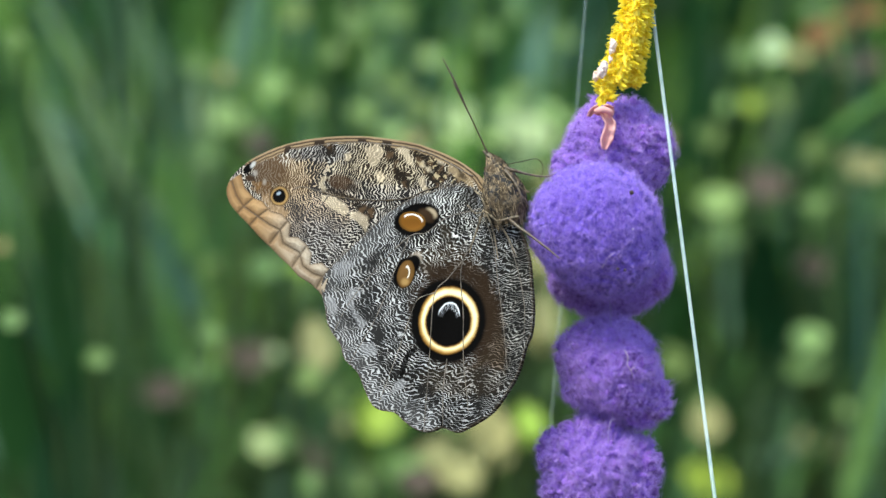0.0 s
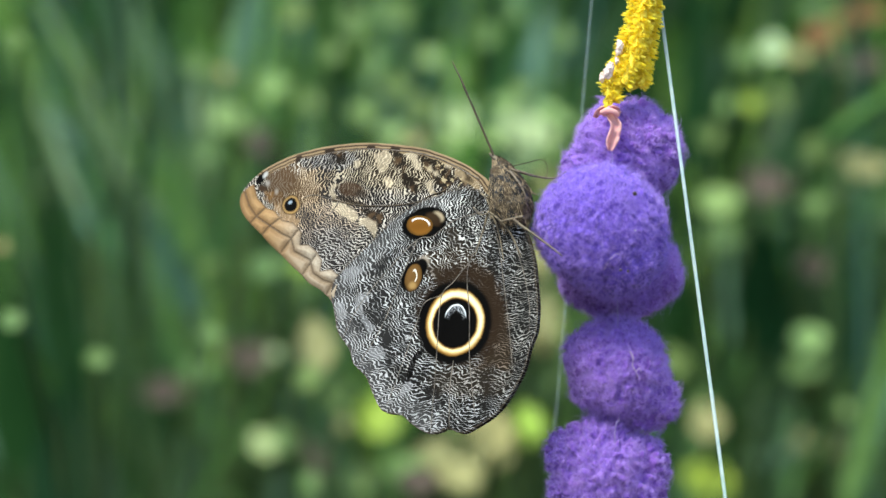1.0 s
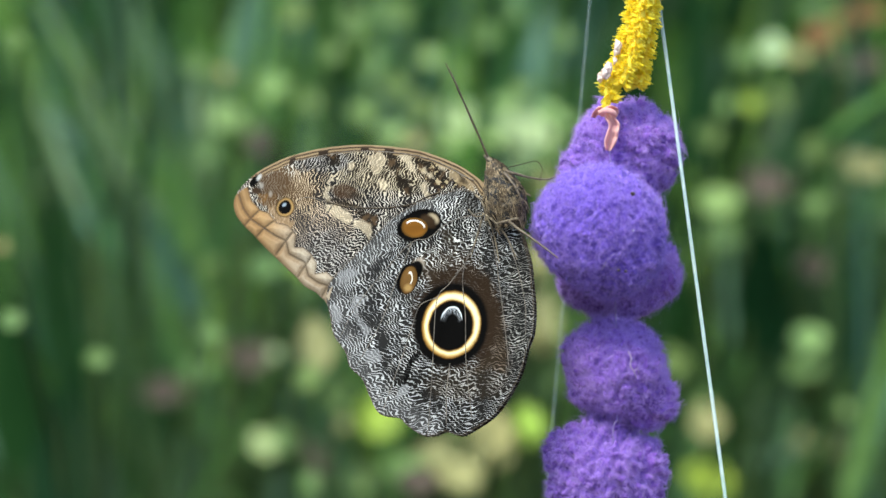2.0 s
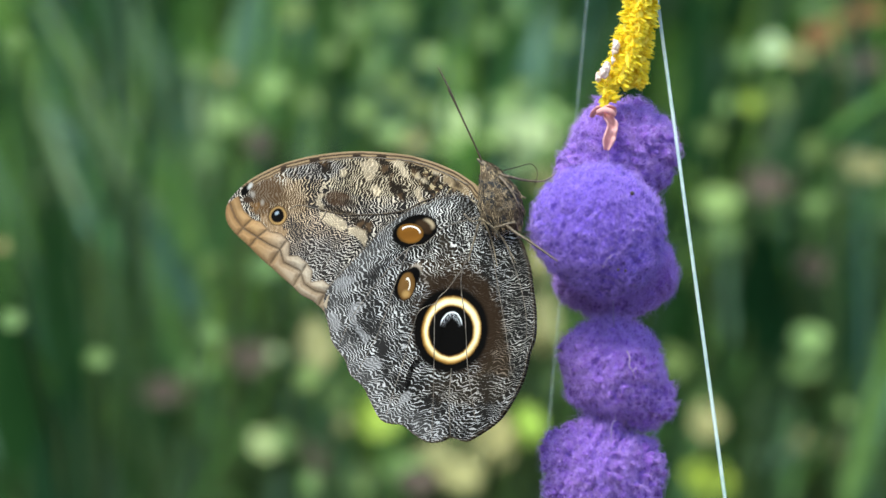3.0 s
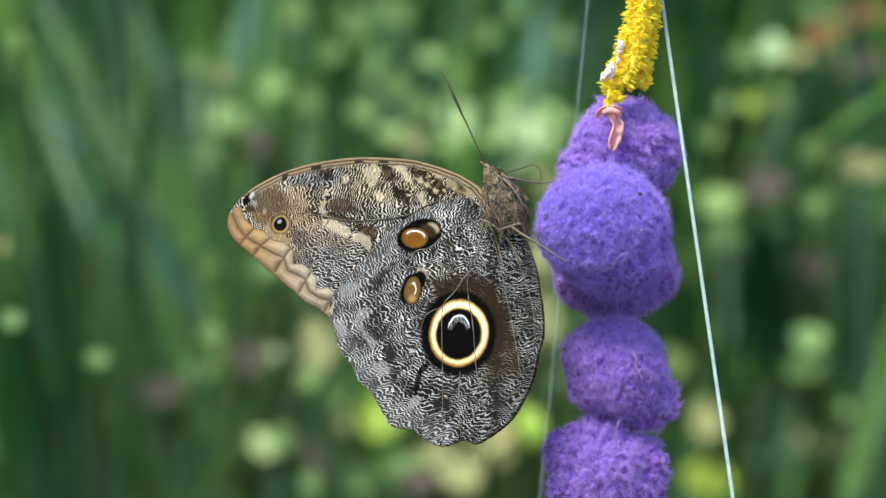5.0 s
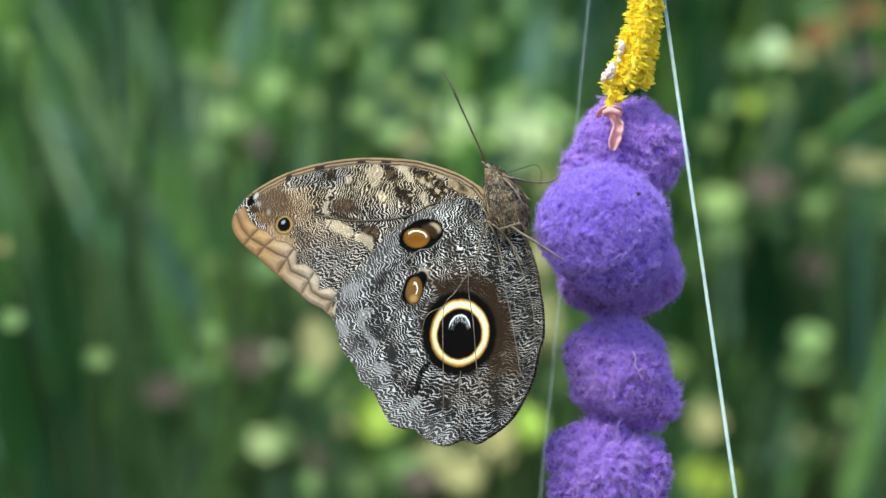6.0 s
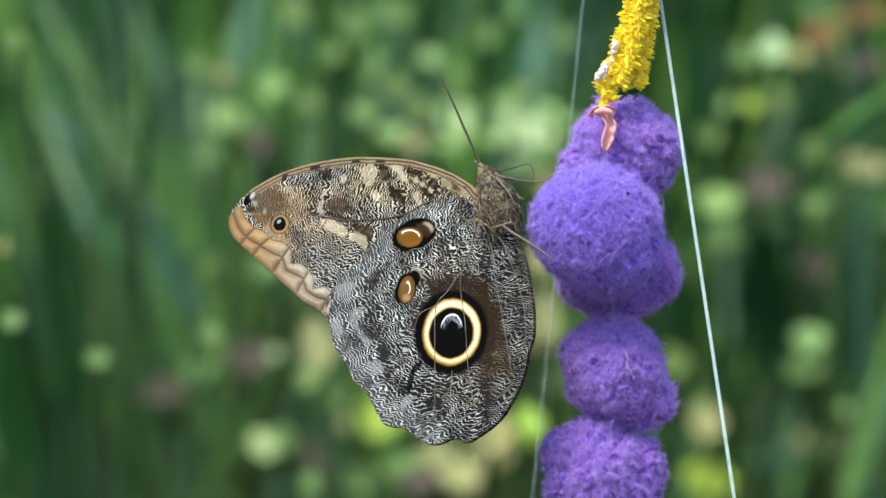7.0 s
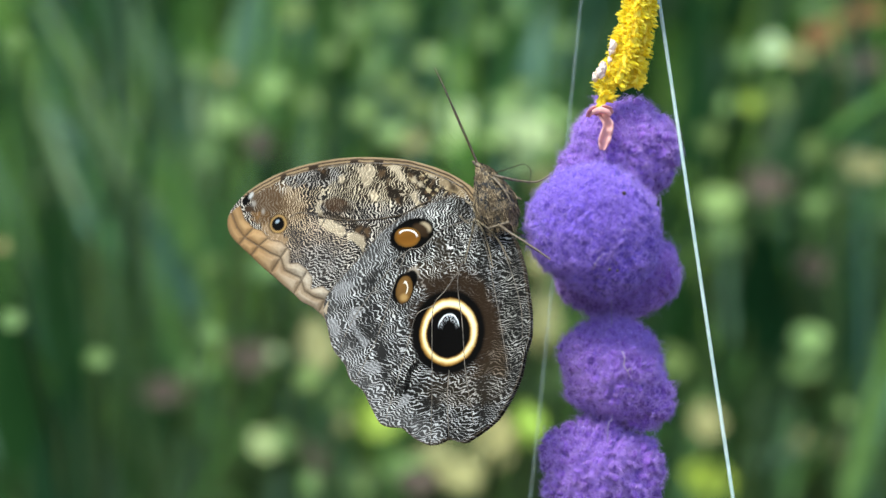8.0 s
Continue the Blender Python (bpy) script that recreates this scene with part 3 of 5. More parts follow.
# ---- butterfly ----
def make_butterfly():
    thing = tagged(new("butterfly"), "owl butterfly with closed brown-grey eyespotted wings clinging to a purple pompom", "butterfly")
    hind_mat, fore_mat = hindwing_material(), forewing_material()
    vein_mat = chitin_material("wing_vein", (0.05, 0.04, 0.03), (0.20, 0.165, 0.135), 0.8)
    seam_mat = chitin_material("margin_seam", (0.05, 0.032, 0.02), (0.12, 0.08, 0.05), 0.9)
    body_mat = chitin_material("thorax_cuticle", (0.05, 0.038, 0.028), (0.2, 0.15, 0.09), 0.9)
    leg_mat = chitin_material("leg_cuticle", (0.08, 0.058, 0.04), (0.22, 0.165, 0.11), 1.5)
    dark_mat = chitin_material("antenna_cuticle", (0.022, 0.013, 0.005), (0.070, 0.040, 0.012), 1.0)
    fur_mat = fur_material("thorax_fur", (0.030, 0.024, 0.018), (0.40, 0.30, 0.19))
    band = MARGIN_IN + [(x - 9, y + 9) for x, y in FORE[25:12:-1]]
    fore = wing_mesh("forewing", FORE, (620, 380), 0.0, fore_mat, {"band": [band], "cream": CREAM + CREAM_TOP, "umber": UMBER}, [MARGIN_MID, MARGIN_IN] + MARGIN_BARS)
    costa = fore.attributes.new("costa", "FLOAT", "POINT")
    co = np.empty(len(fore.vertices) * 3)
    fore.vertices.foreach_get("co", co)
    co = co.reshape(-1, 3)[:, [0, 2]]
    line = spline([plan(*p) for p in FORE[:12]], 200)
    near = np.min(np.linalg.norm(co[:, None, :] - line[None], axis=2), axis=1) * 1000
    costa.data.foreach_set("value", near.astype(np.float32))
    hind = wing_mesh("hindwing", HIND, (780, 560), 0.0, hind_mat, {"ash": ASH, "soot": SOOT, "field": [BROWN_FIELD]})
    hind_veins = [
        [(862, 388), (852, 425), (834, 465), (829, 500), (834, 560), (834, 640), (842, 735)],
        [(834, 465), (806, 500), (785, 524), (779, 590), (772, 690), (766, 766)],
        [(785, 524), (756, 537), (742, 570), (722, 630), (690, 720)],
        [(868, 384), (884, 430), (893, 500), (903, 590), (908, 655)],
        [(872, 382), (904, 415), (925, 470), (938, 540), (938, 590)],
        [(864, 374), (806, 392), (770, 420), (742, 427), (690, 480), (640, 545), (612, 598)],
        [(742, 427), (712, 500), (680, 580), (640, 650)],
        [(806, 640), (800, 690), (799, 758)],
    ]
    fore_veins = [
        [(790, 338), (762, 348), (745, 358), (715, 364), (670, 366), (625, 363), (590, 354)],
        [(602, 358), (566, 412), (552, 452)],
        [(640, 384), (610, 430), (590, 462)],
        [(590, 354), (556, 346), (536, 352)],
        [(574, 376), (548, 412), (534, 432)],
        [(672, 420), (632, 466), (600, 510)],
        [(850, 318), (760, 276), (640, 266), (540, 280)],
    ]
    for name, me, y, veins, label in (
        ("forewing", fore, -0.0003, fore_veins, "mottled tan and grey forewing with scalloped border"),
        ("hindwing", hind, -0.0009, hind_veins, "grey rippled hindwing with large yellow-ringed eyespot"),
        ("forewing", fore, 0.0003, (), "mottled tan and grey forewing with scalloped border"),
        ("hindwing", hind, 0.0009, (), "grey rippled hindwing with large yellow-ringed eyespot"),
    ):
        wing = link(name, me, thing, label, pose(0, y, 0))
        for path in veins:
            pts = [(u, wing_y(u, v, -0.00007), v) for u, v in spline([plan(*p) for p in path], 40)]
            stout = me is fore and path is veins[0]
            tube("vein", pts, [0.00026, 0.00022] if stout else [0.00017, 0.00010], dark_mat if stout else vein_mat, wing, sides=5)
        if name == "forewing" and y < 0:
            for path in [MARGIN_MID, MARGIN_IN] + MARGIN_BARS:
                pts = [(u, wing_y(u, v, -0.00014), v) for u, v in spline([plan(*p) for p in path], 14 * len(path))]
                tube("vein", pts, [0.00009, 0.00013, 0.00009], seam_mat, wing, sides=5)

    def on(x, y, depth):
        u, v = plan(x, y)
        return Vector((u, 0, v)) + TOWARDS * (depth / TOWARDS.y)

    root_mat = chitin_material("wing_root_cuticle", (0.06, 0.045, 0.03), (0.30, 0.235, 0.15), 0.7)
    roots = [
        [(846, 337, -0.0018), (857, 348, -0.0034), (865, 362, -0.0048), (868, 376, -0.0042)],
        [(838, 368, -0.0016), (850, 380, -0.0030), (866, 377, -0.0050)],
        [(864, 374, -0.0042), (859, 394, -0.0030), (851, 420, -0.0018), (841, 452, -0.0013)],
        [(866, 376, -0.0042), (877, 396, -0.0034), (885, 424, -0.0019), (891, 462, -0.0013)],
        [(868, 377, -0.0042), (890, 396, -0.0036), (907, 420, -0.0021), (923, 456, -0.0014)],
    ]
    for path in roots:
        tube("wing_root", spline([on(*p) for p in path], 24), [0.00028, 0.00028, 0.00019, 0.00010], root_mat, thing, "pale cord at the wing root", sides=7, wobble=0.08, rng=np.random.default_rng(2))
    # thorax, abdomen and head
    rng = np.random.default_rng(11)

    def pod(name, ends, radii, label, lumps=0.0002):
        path = spline([on(*p) for p in ends], 24)
        return tube(name, path, radii, body_mat, thing, label, sides=20, wobble=0.03, rng=rng)

    ends = [(884, 296, 0), (890, 312, 0), (899, 339, 0), (905, 368, 0), (912, 398, 0)]
    radii = [0.0026, 0.0044, 0.0058, 0.0058, 0.0040]
    verts, faces = tube_data(spline([on(*p) for p in ends], 90), np.interp(np.linspace(0, 1, 90), np.linspace(0, 1, 5), radii), 72)
    V = np.array(verts)
    slant = V.copy()
    slant[:, 2] += 0.55 * slant[:, 0]
    slant *= (1.5, 1.1, 0.62)
    seeds = slant[rng.integers(0, len(V), 190)]
    gaps = np.sort(np.linalg.norm(slant[:, None] - seeds[None], axis=2), axis=1)
    seam = (gaps[:, 1] - gaps[:, 0]) * 1000
    axis = np.repeat(np.array([tuple(p) for p in spline([on(*p) for p in ends], 90)]), 72, axis=0)
    out = (V - axis) / (np.linalg.norm(V - axis, axis=1)[:, None] + 1e-9)
    V = V + out * (0.0004 * np.minimum(seam / 0.7, 1.0) - 0.0002)[:, None]
    me = mesh_of("thorax", [tuple(v) for v in V], faces, plate_material())
    link("thorax", me, thing, "grey-brown thorax of dark tufts edged with tan")
    pod("abdomen", [(897, 390, 0), (905, 430, 0), (908, 500, 0), (900, 560, 0)], [0.0007, 0.0008, 0.0007, 0.0003], "brown abdomen between the wings")
    pod("head", [(874, 276, 0), (880, 286, 0), (887, 298, 0), (892, 310, 0)], [0.0004, 0.0017, 0.0027, 0.0034], "small furry brown head")
    for s in (-1, 1):
        link("eye", lobed("eye", 0.0010, (), dark_mat, 1, 3), thing, "dark round compound eye", Matrix.Translation(on(886, 293, s * 0.0018)))
        tube("palp", spline([on(880, 285, s * 0.0008), on(874, 279, s * 0.0009), on(866, 272, s * 0.0006)][::-1], 10), [0.0002, 0.0006, 0.0008], body_mat, thing, sides=8)

    # fur: short strands lying back along the body
    def coat(name, ends, radii, count, length, lean, parent_label):
        path = spline([on(*p) for p in ends], 60)
        T = np.gradient(path, axis=0)
        T /= np.linalg.norm(T, axis=1)[:, None]
        R = np.interp(np.linspace(0, 1, 60), np.linspace(0, 1, len(radii)), radii)
        i = rng.integers(0, 60, count)
        a = rng.uniform(0, 2 * math.pi, count)
        A = np.cross(T[i], (0, 1, 0))
        B = np.cross(T[i], A)
        out = np.cos(a)[:, None] * A + np.sin(a)[:, None] * B
        root = path[i] + out * R[i][:, None] * 1.01
        L = length * rng.uniform(0.5, 1.3, count)
        steps = np.linspace(0, 1, 4)[None, :, None]
        way = out * (0.07 + np.gradient(R)[i] / np.linalg.norm(np.gradient(path, axis=0), axis=1)[i] * lean)[:, None] + T[i] * lean + rng.normal(0, 0.13, (count, 3))
        P = root[:, None, :] + way[:, None, :] * L[:, None, None] * steps + T[i][:, None, :] * (steps**2) * L[:, None, None] * 0.4
        tagged(link(name, ribbons(name, P, 0.0002, fur_mat), thing, parent_label), kind="stuff")

    coat("thorax_fur", ends, [0.0024, 0.0044, 0.0058, 0.0057, 0.0038], 1700, 0.0014, 0.9, "short tan and grey hairs")
    coat("head_fur", [(874, 276, 0), (880, 286, 0), (887, 298, 0), (892, 310, 0)], [0.0004, 0.0017, 0.0027, 0.0034], 2200, 0.0007, 0.8, "tan hairs")

    # antennae, proboscis and legs
    for pts in ([(876, 284, -0.001), (862, 250, -0.002), (842, 205, -0.003), (821, 153, -0.003), (800, 109, -0.002)], [(878, 284, 0.001), (864, 250, 0.002), (845, 207, 0.002), (829, 172, 0.002), (819, 152, 0.002)]):
        root = on(*pts[0])
        feeler = tube("antenna", spline([on(*p) - root for p in pts], 40), [0.00022, 0.00017, 0.00018, 0.00027, 0.00015], dark_mat, thing, "thin dark antenna", sides=6)
        feeler.location = root
    tube("proboscis", spline([on(902, 296, 0), on(935, 288, -0.001), on(958, 283, -0.001), on(969, 297, -0.001), on(964, 320, -0.001)], 30), [0.00013, 0.00010], dark_mat, thing, "thin curled proboscis", sides=6)
    legs = [
        [(901, 303, -0.0036), (912, 316, -0.0040), (922, 331, -0.0042), (929, 346, -0.0040), (933, 358, -0.0034)],
        [(926, 384, -0.0040), (912, 386, -0.0042), (897, 390, -0.0054), (886, 393, -0.0044)],
        [(903, 300, -0.002), (925, 306, -0.001), (948, 312, 0.002), (980, 315, 0.005), (1003, 304, 0.0065)],
        [(912, 325, 0.001), (930, 335, 0.004), (950, 345, 0.006)],
        [(908, 388, -0.004), (925, 402, -0.0062), (948, 418, -0.0066), (972, 436, -0.0064), (994, 453, -0.0062)],
        [(912, 385, 0.003), (930, 398, 0.006), (952, 412, 0.008)],
    ]
    for path in legs:
        tube("leg", spline([on(*p) for p in path], 26), [0.00046, 0.00038, 0.00030, 0.00026, 0.00018], leg_mat, thing, "thin brown leg", sides=6, wobble=0.06, rng=rng)
    return thing


# ---- pompom garland ----
def wool_material(name, deep, light, mixed):
    sh = Shade(name)
    P = sh.coords(1000.0)
    n = sh.noise(P, 0.9, 4.0, 0.7)
    colour = sh.mix(sh.step(n, 0.3, 0.62), deep, light)
    colour = sh.mix(sh.mul(sh.step(sh.noise(P, 0.08, 1.0), 0.4, 0.65), 0.5), colour, mixed)
    sh.bump(sh.noise(P, 2.0, 4.0, 0.7), 0.7, 0.0005)
    return sh.finish(colour, 0.95, Specular_IOR_Level=0.05, Sheen_Weight=0.3, Sheen_Roughness=0.5)


def strand_material(name, a, b, rough=0.8, through=0.35):
    sh = Shade(name)
    colour = sh.mix(sh.island(), a, b)
    sh.finish(colour, rough, Specular_IOR_Level=0.1)
    both = sh.tree.nodes.new("ShaderNodeMixShader")
    both.inputs[0].default_value = through
    sh.tree.links.new(sh.bsdf.outputs[0], both.inputs[1])
    sh.tree.links.new(sh.node("BsdfTranslucent", Color=colour).outputs[0], both.inputs[2])
    sh.tree.links.new(both.outputs[0], sh.out.inputs["Surface"])
    return sh.mat


def woolly(lobes, tight, seed, wool):
    """A ball of pressed wool: the smooth union of round lobes (x, depth, z, radius in sheet units), raised into nubs and creases."""
    bm = bmesh.new()
    bmesh.ops.create_icosphere(bm, subdivisions=6, radius=1.0)
    D = np.array([tuple(v.co.normalized()) for v in bm.verts])
    reach = []
    for x, y, z, r in lobes:
        c = np.array((x, y, z), float)
        b = D @ c
        gap = r * r - (c @ c - b * b)
        reach.append(np.where(gap > 0, b + np.sqrt(np.maximum(gap, 0)), 0))
    R = np.log(np.sum(np.exp(np.array(reach) / 5.0), axis=0)) * 5.0 * UNIT - 0.0006
    off = Vector((seed * 7.1, seed * 3.3, seed * 5.7))
    for v, d, r in zip(bm.verts, D, R):
        p = Vector(d) * (r * 1000)
        crease = abs(noise.noise(p / 4.6 + off))
        nub = abs(noise.noise(p / 2.1 + off * 2))
        r += 0.0009 * noise.noise(p / 9.0 + off)
        r += tight * (0.0023 * min(crease * 2.3, 0.6) + 0.0013 * min(nub * 2.3, 0.7)) - 0.00185 * tight
        r += 0.0003 * noise.noise(p / 0.9 + off)
        v.co = Vector(d) * r
    me = bpy.data.meshes.new("pompom")
    bm.to_mesh(me)
    bm.free()
    me.polygons.foreach_set("use_smooth", [True] * len(me.polygons))
    me.materials.append(wool)
    return me


def make_pompom(parent, place, lobes, seed, wool, strand, label, tight, tufts):
    me = woolly(lobes, tight, seed, wool)
    ball = link("pompom", me, parent, label, Matrix.Translation(place))
    rng = np.random.default_rng(100 + seed)
    co = np.empty(len(me.vertices) * 3)
    me.vertices.foreach_get("co", co)
    co = co.reshape(-1, 3)
    nrm = co / np.linalg.norm(co, axis=1)[:, None]

    def locks(count, per, length, spread, lift_lo, lift_hi, width):
        """Small curled locks: strands that share a root and a way."""
        near = np.nonzero(rng.uniform(-1.0, 0.7, len(co)) < -nrm[:, 1])[0]
        i = np.repeat(rng.choice(near, count), per)
        up = nrm[i]
        tang = np.repeat(rng.normal(size=(count, 3)), per, axis=0) + rng.normal(0, spread, (count * per, 3))
        tang -= up * np.sum(tang * up, axis=1)[:, None]
        tang /= np.linalg.norm(tang, axis=1)[:, None]
        turn = np.cross(up, tang)
        n = count * per
        L = length * np.repeat(rng.uniform(0.6, 1.3, count), per) * rng.uniform(0.6, 1.2, n)
        L = L[:, None]
        lift = (np.repeat(rng.uniform(lift_lo, lift_hi, count), per) + rng.normal(0, 0.15, n))[:, None]
        curl = (np.repeat(rng.normal(0, 1.0, count), per) + rng.normal(0, 0.35, n))[:, None]
        root = co[i] - up * 0.0002 + rng.normal(0, 0.00016, (n, 3))
        steps = []
        for s in np.linspace(0, 1, 4):
            steps.append(root + L * (tang * (s - 0.55 * s * s) + turn * curl * s * s * 0.8 + up * lift * (s - 0.45 * s * s)))
        return ribbons("wool_fuzz", np.stack(steps, 1), width, strand)

    tagged(link("wool_fuzz", locks(tufts, 11, 0.0016, 0.75, 0.4, 1.8, 0.000058), ball), kind="stuff")
    tagged(link("stray_wool", locks(tufts // 4, 2, 0.0026, 0.8, 0.4, 1.6, 0.000030), ball), kind="stuff")
    return ball


def make_garland():
    """Origin: on the thread between the big pompom and the one below it."""
    thing = tagged(new("pompom_garland"), "string of purple wool pompoms hung from a yellow chenille stem", "garland")
    O = at(1086, 541, 0.0117)

    def loc(x, y, depth):
        """Place in the garland's own space; depth in sheet units behind the thread."""
        return at(x, y, 0.0117 + depth * UNIT) - O

    # core wool is coloured darker than its fibres, as shade in the pits
    blue = wool_material("violet_wool", (0.095, 0.05, 0.32), (0.235, 0.14, 0.68), (0.165, 0.083, 0.47))
    plum = wool_material("purple_wool", (0.13, 0.058, 0.34), (0.33, 0.165, 0.68), (0.26, 0.105, 0.50))
    blue_s = strand_material("violet_fibre", (0.37, 0.225, 0.80), (0.69, 0.51, 1.0))
    plum_s = strand_material("purple_fibre", (0.49, 0.29, 0.82), (0.76, 0.55, 1.0))
    poms = [
        (1098, 272, 45, [(10, 0, 2, 96), (-58, 10, -26, 52), (45, 0, 12, 62), (-32, -6, 72, 30)], 1, plum, plum_s, "purple wool pompom under the yellow stem", 1.7),
        (1061, 409, -70, [(-2, 0, 8, 112), (22, 0, -28, 93), (-38, -10, 10, 84), (52, 6, 10, 72)], 2, blue, blue_s, "big bright violet wool pompom standing forward", 0.8),
        (1094, 486, 92, [(0, 0, 0, 88), (44, 0, 4, 70), (-46, 0, -2, 66), (0, 0, 30, 80)], 3, plum, plum_s, "violet wool pompom behind the big one", 0.9),
    ]
    poms += [
        (1091, 656, 20, [(-6, 0, 2, 90), (52, -10, -50, 60), (12, -36, -8, 76), (-36, 2, 20, 62), (10, 0, 34, 62)], 4, plum, plum_s, "purple wool pompom with a deep fold", 1.3),
        (1070, 838, 10, [(0, 0, -4, 96), (-52, 0, 30, 58), (54, 0, 12, 60), (0, -10, 48, 58), (-44, 0, -34, 62), (52, 0, -44, 58)], 5, plum, plum_s, "purple wool pompom with tight nubs", 1.8),
        (1084, 1040, 10, [(0, 0, 0, 100), (30, 0, 20, 80)], 6, plum, plum_s, "purple wool pompom with tight nubs", 1.1),
    ]
    for x, y, d, lobes, seed, wool, strand, label, tight in poms:
        make_pompom(thing, loc(x, y, d), lobes, seed, wool, strand, label, tight, 5200 if y < 900 else 600)

    # thread, twist of pink latex and the chenille stem
    thread_mat = strand_material("thread", (0.42, 0.33, 0.62), (0.5, 0.4, 0.7), 0.5)
    tube("thread", spline([loc(1078, 240, -48), loc(1081, 295, -60), loc(1084, 340, -50), loc(1088, 440, 20), loc(1089, 530, -12), loc(1090, 562, -30), loc(1092, 700, 0), loc(1092, 745, -60), loc(1085, 770, -60), loc(1084, 980, 0)], 90), [0.00016], thread_mat, thing, "pale violet thread", sides=6)
    pink = strand_material("pink_latex", (0.88, 0.45, 0.44), (0.94, 0.58, 0.56), 0.5, 0.3)
    rng = np.random.default_rng(3)
    def folded(one, two, hollow, label):
        """A strip of latex between two wavering edges, hollow along its middle, with rolled rims."""
        E1, E2 = spline([loc(*p) for p in one], 36), spline([loc(*p) for p in two], 36)
        m = 9
        verts, faces = [], []
        for k in range(36):
            for j in range(m):
                u = j / (m - 1)
                p = E1[k] * (1 - u) + E2[k] * u
                crease = hollow * math.sin(math.pi * u) ** 2 - 0.0004 * math.sin(math.pi * min(u, 1 - u) * 4) + 0.0005 * noise.noise(Vector(p) * 700)
                verts.append((p[0], p[1] + crease, p[2]))
        verts += [(x, y + 0.0007, z) for x, y, z in verts]
        n = 36 * m
        for k in range(35):
            for j in range(m - 1):
                a = k * m + j
                faces += [(a, a + m, a + m + 1, a + 1), (n + a, n + a + 1, n + a + m + 1, n + a + m)]
            for a, b in ((k * m, (k + 1) * m), ((k + 1) * m + m - 1, k * m + m - 1)):
                faces.append((a, n + a, n + b, b))
        faces += [tuple(range(m)) + tuple(n + j for j in range(m - 1, -1, -1)), tuple(35 * m + j for j in range(m - 1, -1, -1)) + tuple(n + 35 * m + j for j in range(m))]
        link("twist_tie", mesh_of("twist_tie", verts, faces, pink), thing, label)

    folded([(1046, 208, -62), (1050, 197, -70), (1061, 188, -76), (1070, 192, -72), (1080, 186, -76), (1093, 191, -70)], [(1054, 209, -58), (1059, 204, -66), (1068, 207, -62), (1078, 200, -68), (1086, 206, -62), (1096, 201, -62)], 0.0006, "crumpled knot of pink latex")
    folded([(1066, 198, -74), (1071, 210, -76), (1077, 222, -78), (1073, 236, -78), (1069, 250, -76), (1071, 266, -72)], [(1086, 196, -74), (1090, 208, -76), (1097, 220, -78), (1095, 236, -78), (1091, 252, -76), (1081, 268, -72)], 0.0009, "hanging fold of pink latex")
    tube("twist_tie", spline([loc(1060, 200, -74), loc(1072, 196, -80), loc(1084, 199, -80), loc(1091, 206, -76)], 24), [0.0006, 0.0009, 0.0008, 0.0005], pink, thing, "crumpled knot of pink latex", sides=10, wobble=0.05, rng=rng)
    yellow = strand_material("yellow_chenille", (1.0, 0.84, 0.05), (1.0, 0.91, 0.16), 0.6, 0.5)
    wire = chitin_material("stem_wire", (0.92, 0.70, 0.03), (0.96, 0.80, 0.08), 1.0)
    for path, seed, reach in (
        ([(1082, 178, -44), (1076, 160, -42), (1088, 128, -34), (1106, 80, -24), (1121, 30, -12), (1127, -30, 0), (1133, -120, 0), (1125, -300, 0), (1100, -545, 0)], 1, 0.0029),
        ([(1128, 152, -22), (1133, 130, -18), (1143, 85, -4), (1149, 30, 4), (1152, -30, 8), (1152, -120, 10), (1140, -300, 5), (1102, -545, 0)], 2, 0.0028),
        ([(1100, 150, -46), (1112, 118, -44), (1126, 70, -34), (1136, 20, -24), (1140, -60, -12), (1142, -120, -8), (1132, -300, -4), (1101, -545, 0)], 3, 0.0026),
    ):
        line = spline([loc(*p) for p in path], 400)
        stem = tube("chenille_stem", line, [0.0015], wire, thing, "folded yellow chenille stem", sides=6)
        rng = np.random.default_rng(40 + seed)
        T = np.gradient(line, axis=0)
        T /= np.linalg.norm(T, axis=1)[:, None]
        A = np.cross(T, (0, 1, 0))
        A /= np.linalg.norm(A, axis=1)[:, None]
        B = np.cross(T, A)
        span = np.sum(np.linalg.norm(np.diff(line, axis=0), axis=1))
        clumps, per = int(span / 0.0017 * 22), 5
        f = np.linspace(0, 1, clumps)
        ci = np.clip((f * 399 + rng.normal(0, 1.6, clumps)).astype(int), 0, 399)
        turn = 2 * math.pi * f * span / 0.0017 + rng.normal(0, 0.35, clumps)
        i, a = np.repeat(ci, per), np.repeat(turn, per)
        d = np.cos(a)[:, None] * A[i] + np.sin(a)[:, None] * B[i]
        d = d + np.repeat(rng.normal(0, 0.16, (clumps, 3)), per, axis=0) + rng.normal(0, 0.10, d.shape) - T[i] * 0.3
        L = reach * np.repeat(rng.uniform(0.82, 1.1, clumps), per) * rng.uniform(0.9, 1.05, clumps * per)
        steps = np.linspace(0, 1, 4)[None, :, None]
        root = line[i] + rng.normal(0, 0.00012, (len(i), 3))
        P = root[:, None, :] + d[:, None, :] * L[:, None, None] * steps
        tagged(link("chenille_fuzz", ribbons("chenille_fuzz", P, 0.00085, yellow), stem, "bright yellow pile"), kind="stuff")
    fluff = chitin_material("pale_fluff", (0.72, 0.52, 0.46), (0.85, 0.70, 0.66), 0.6)
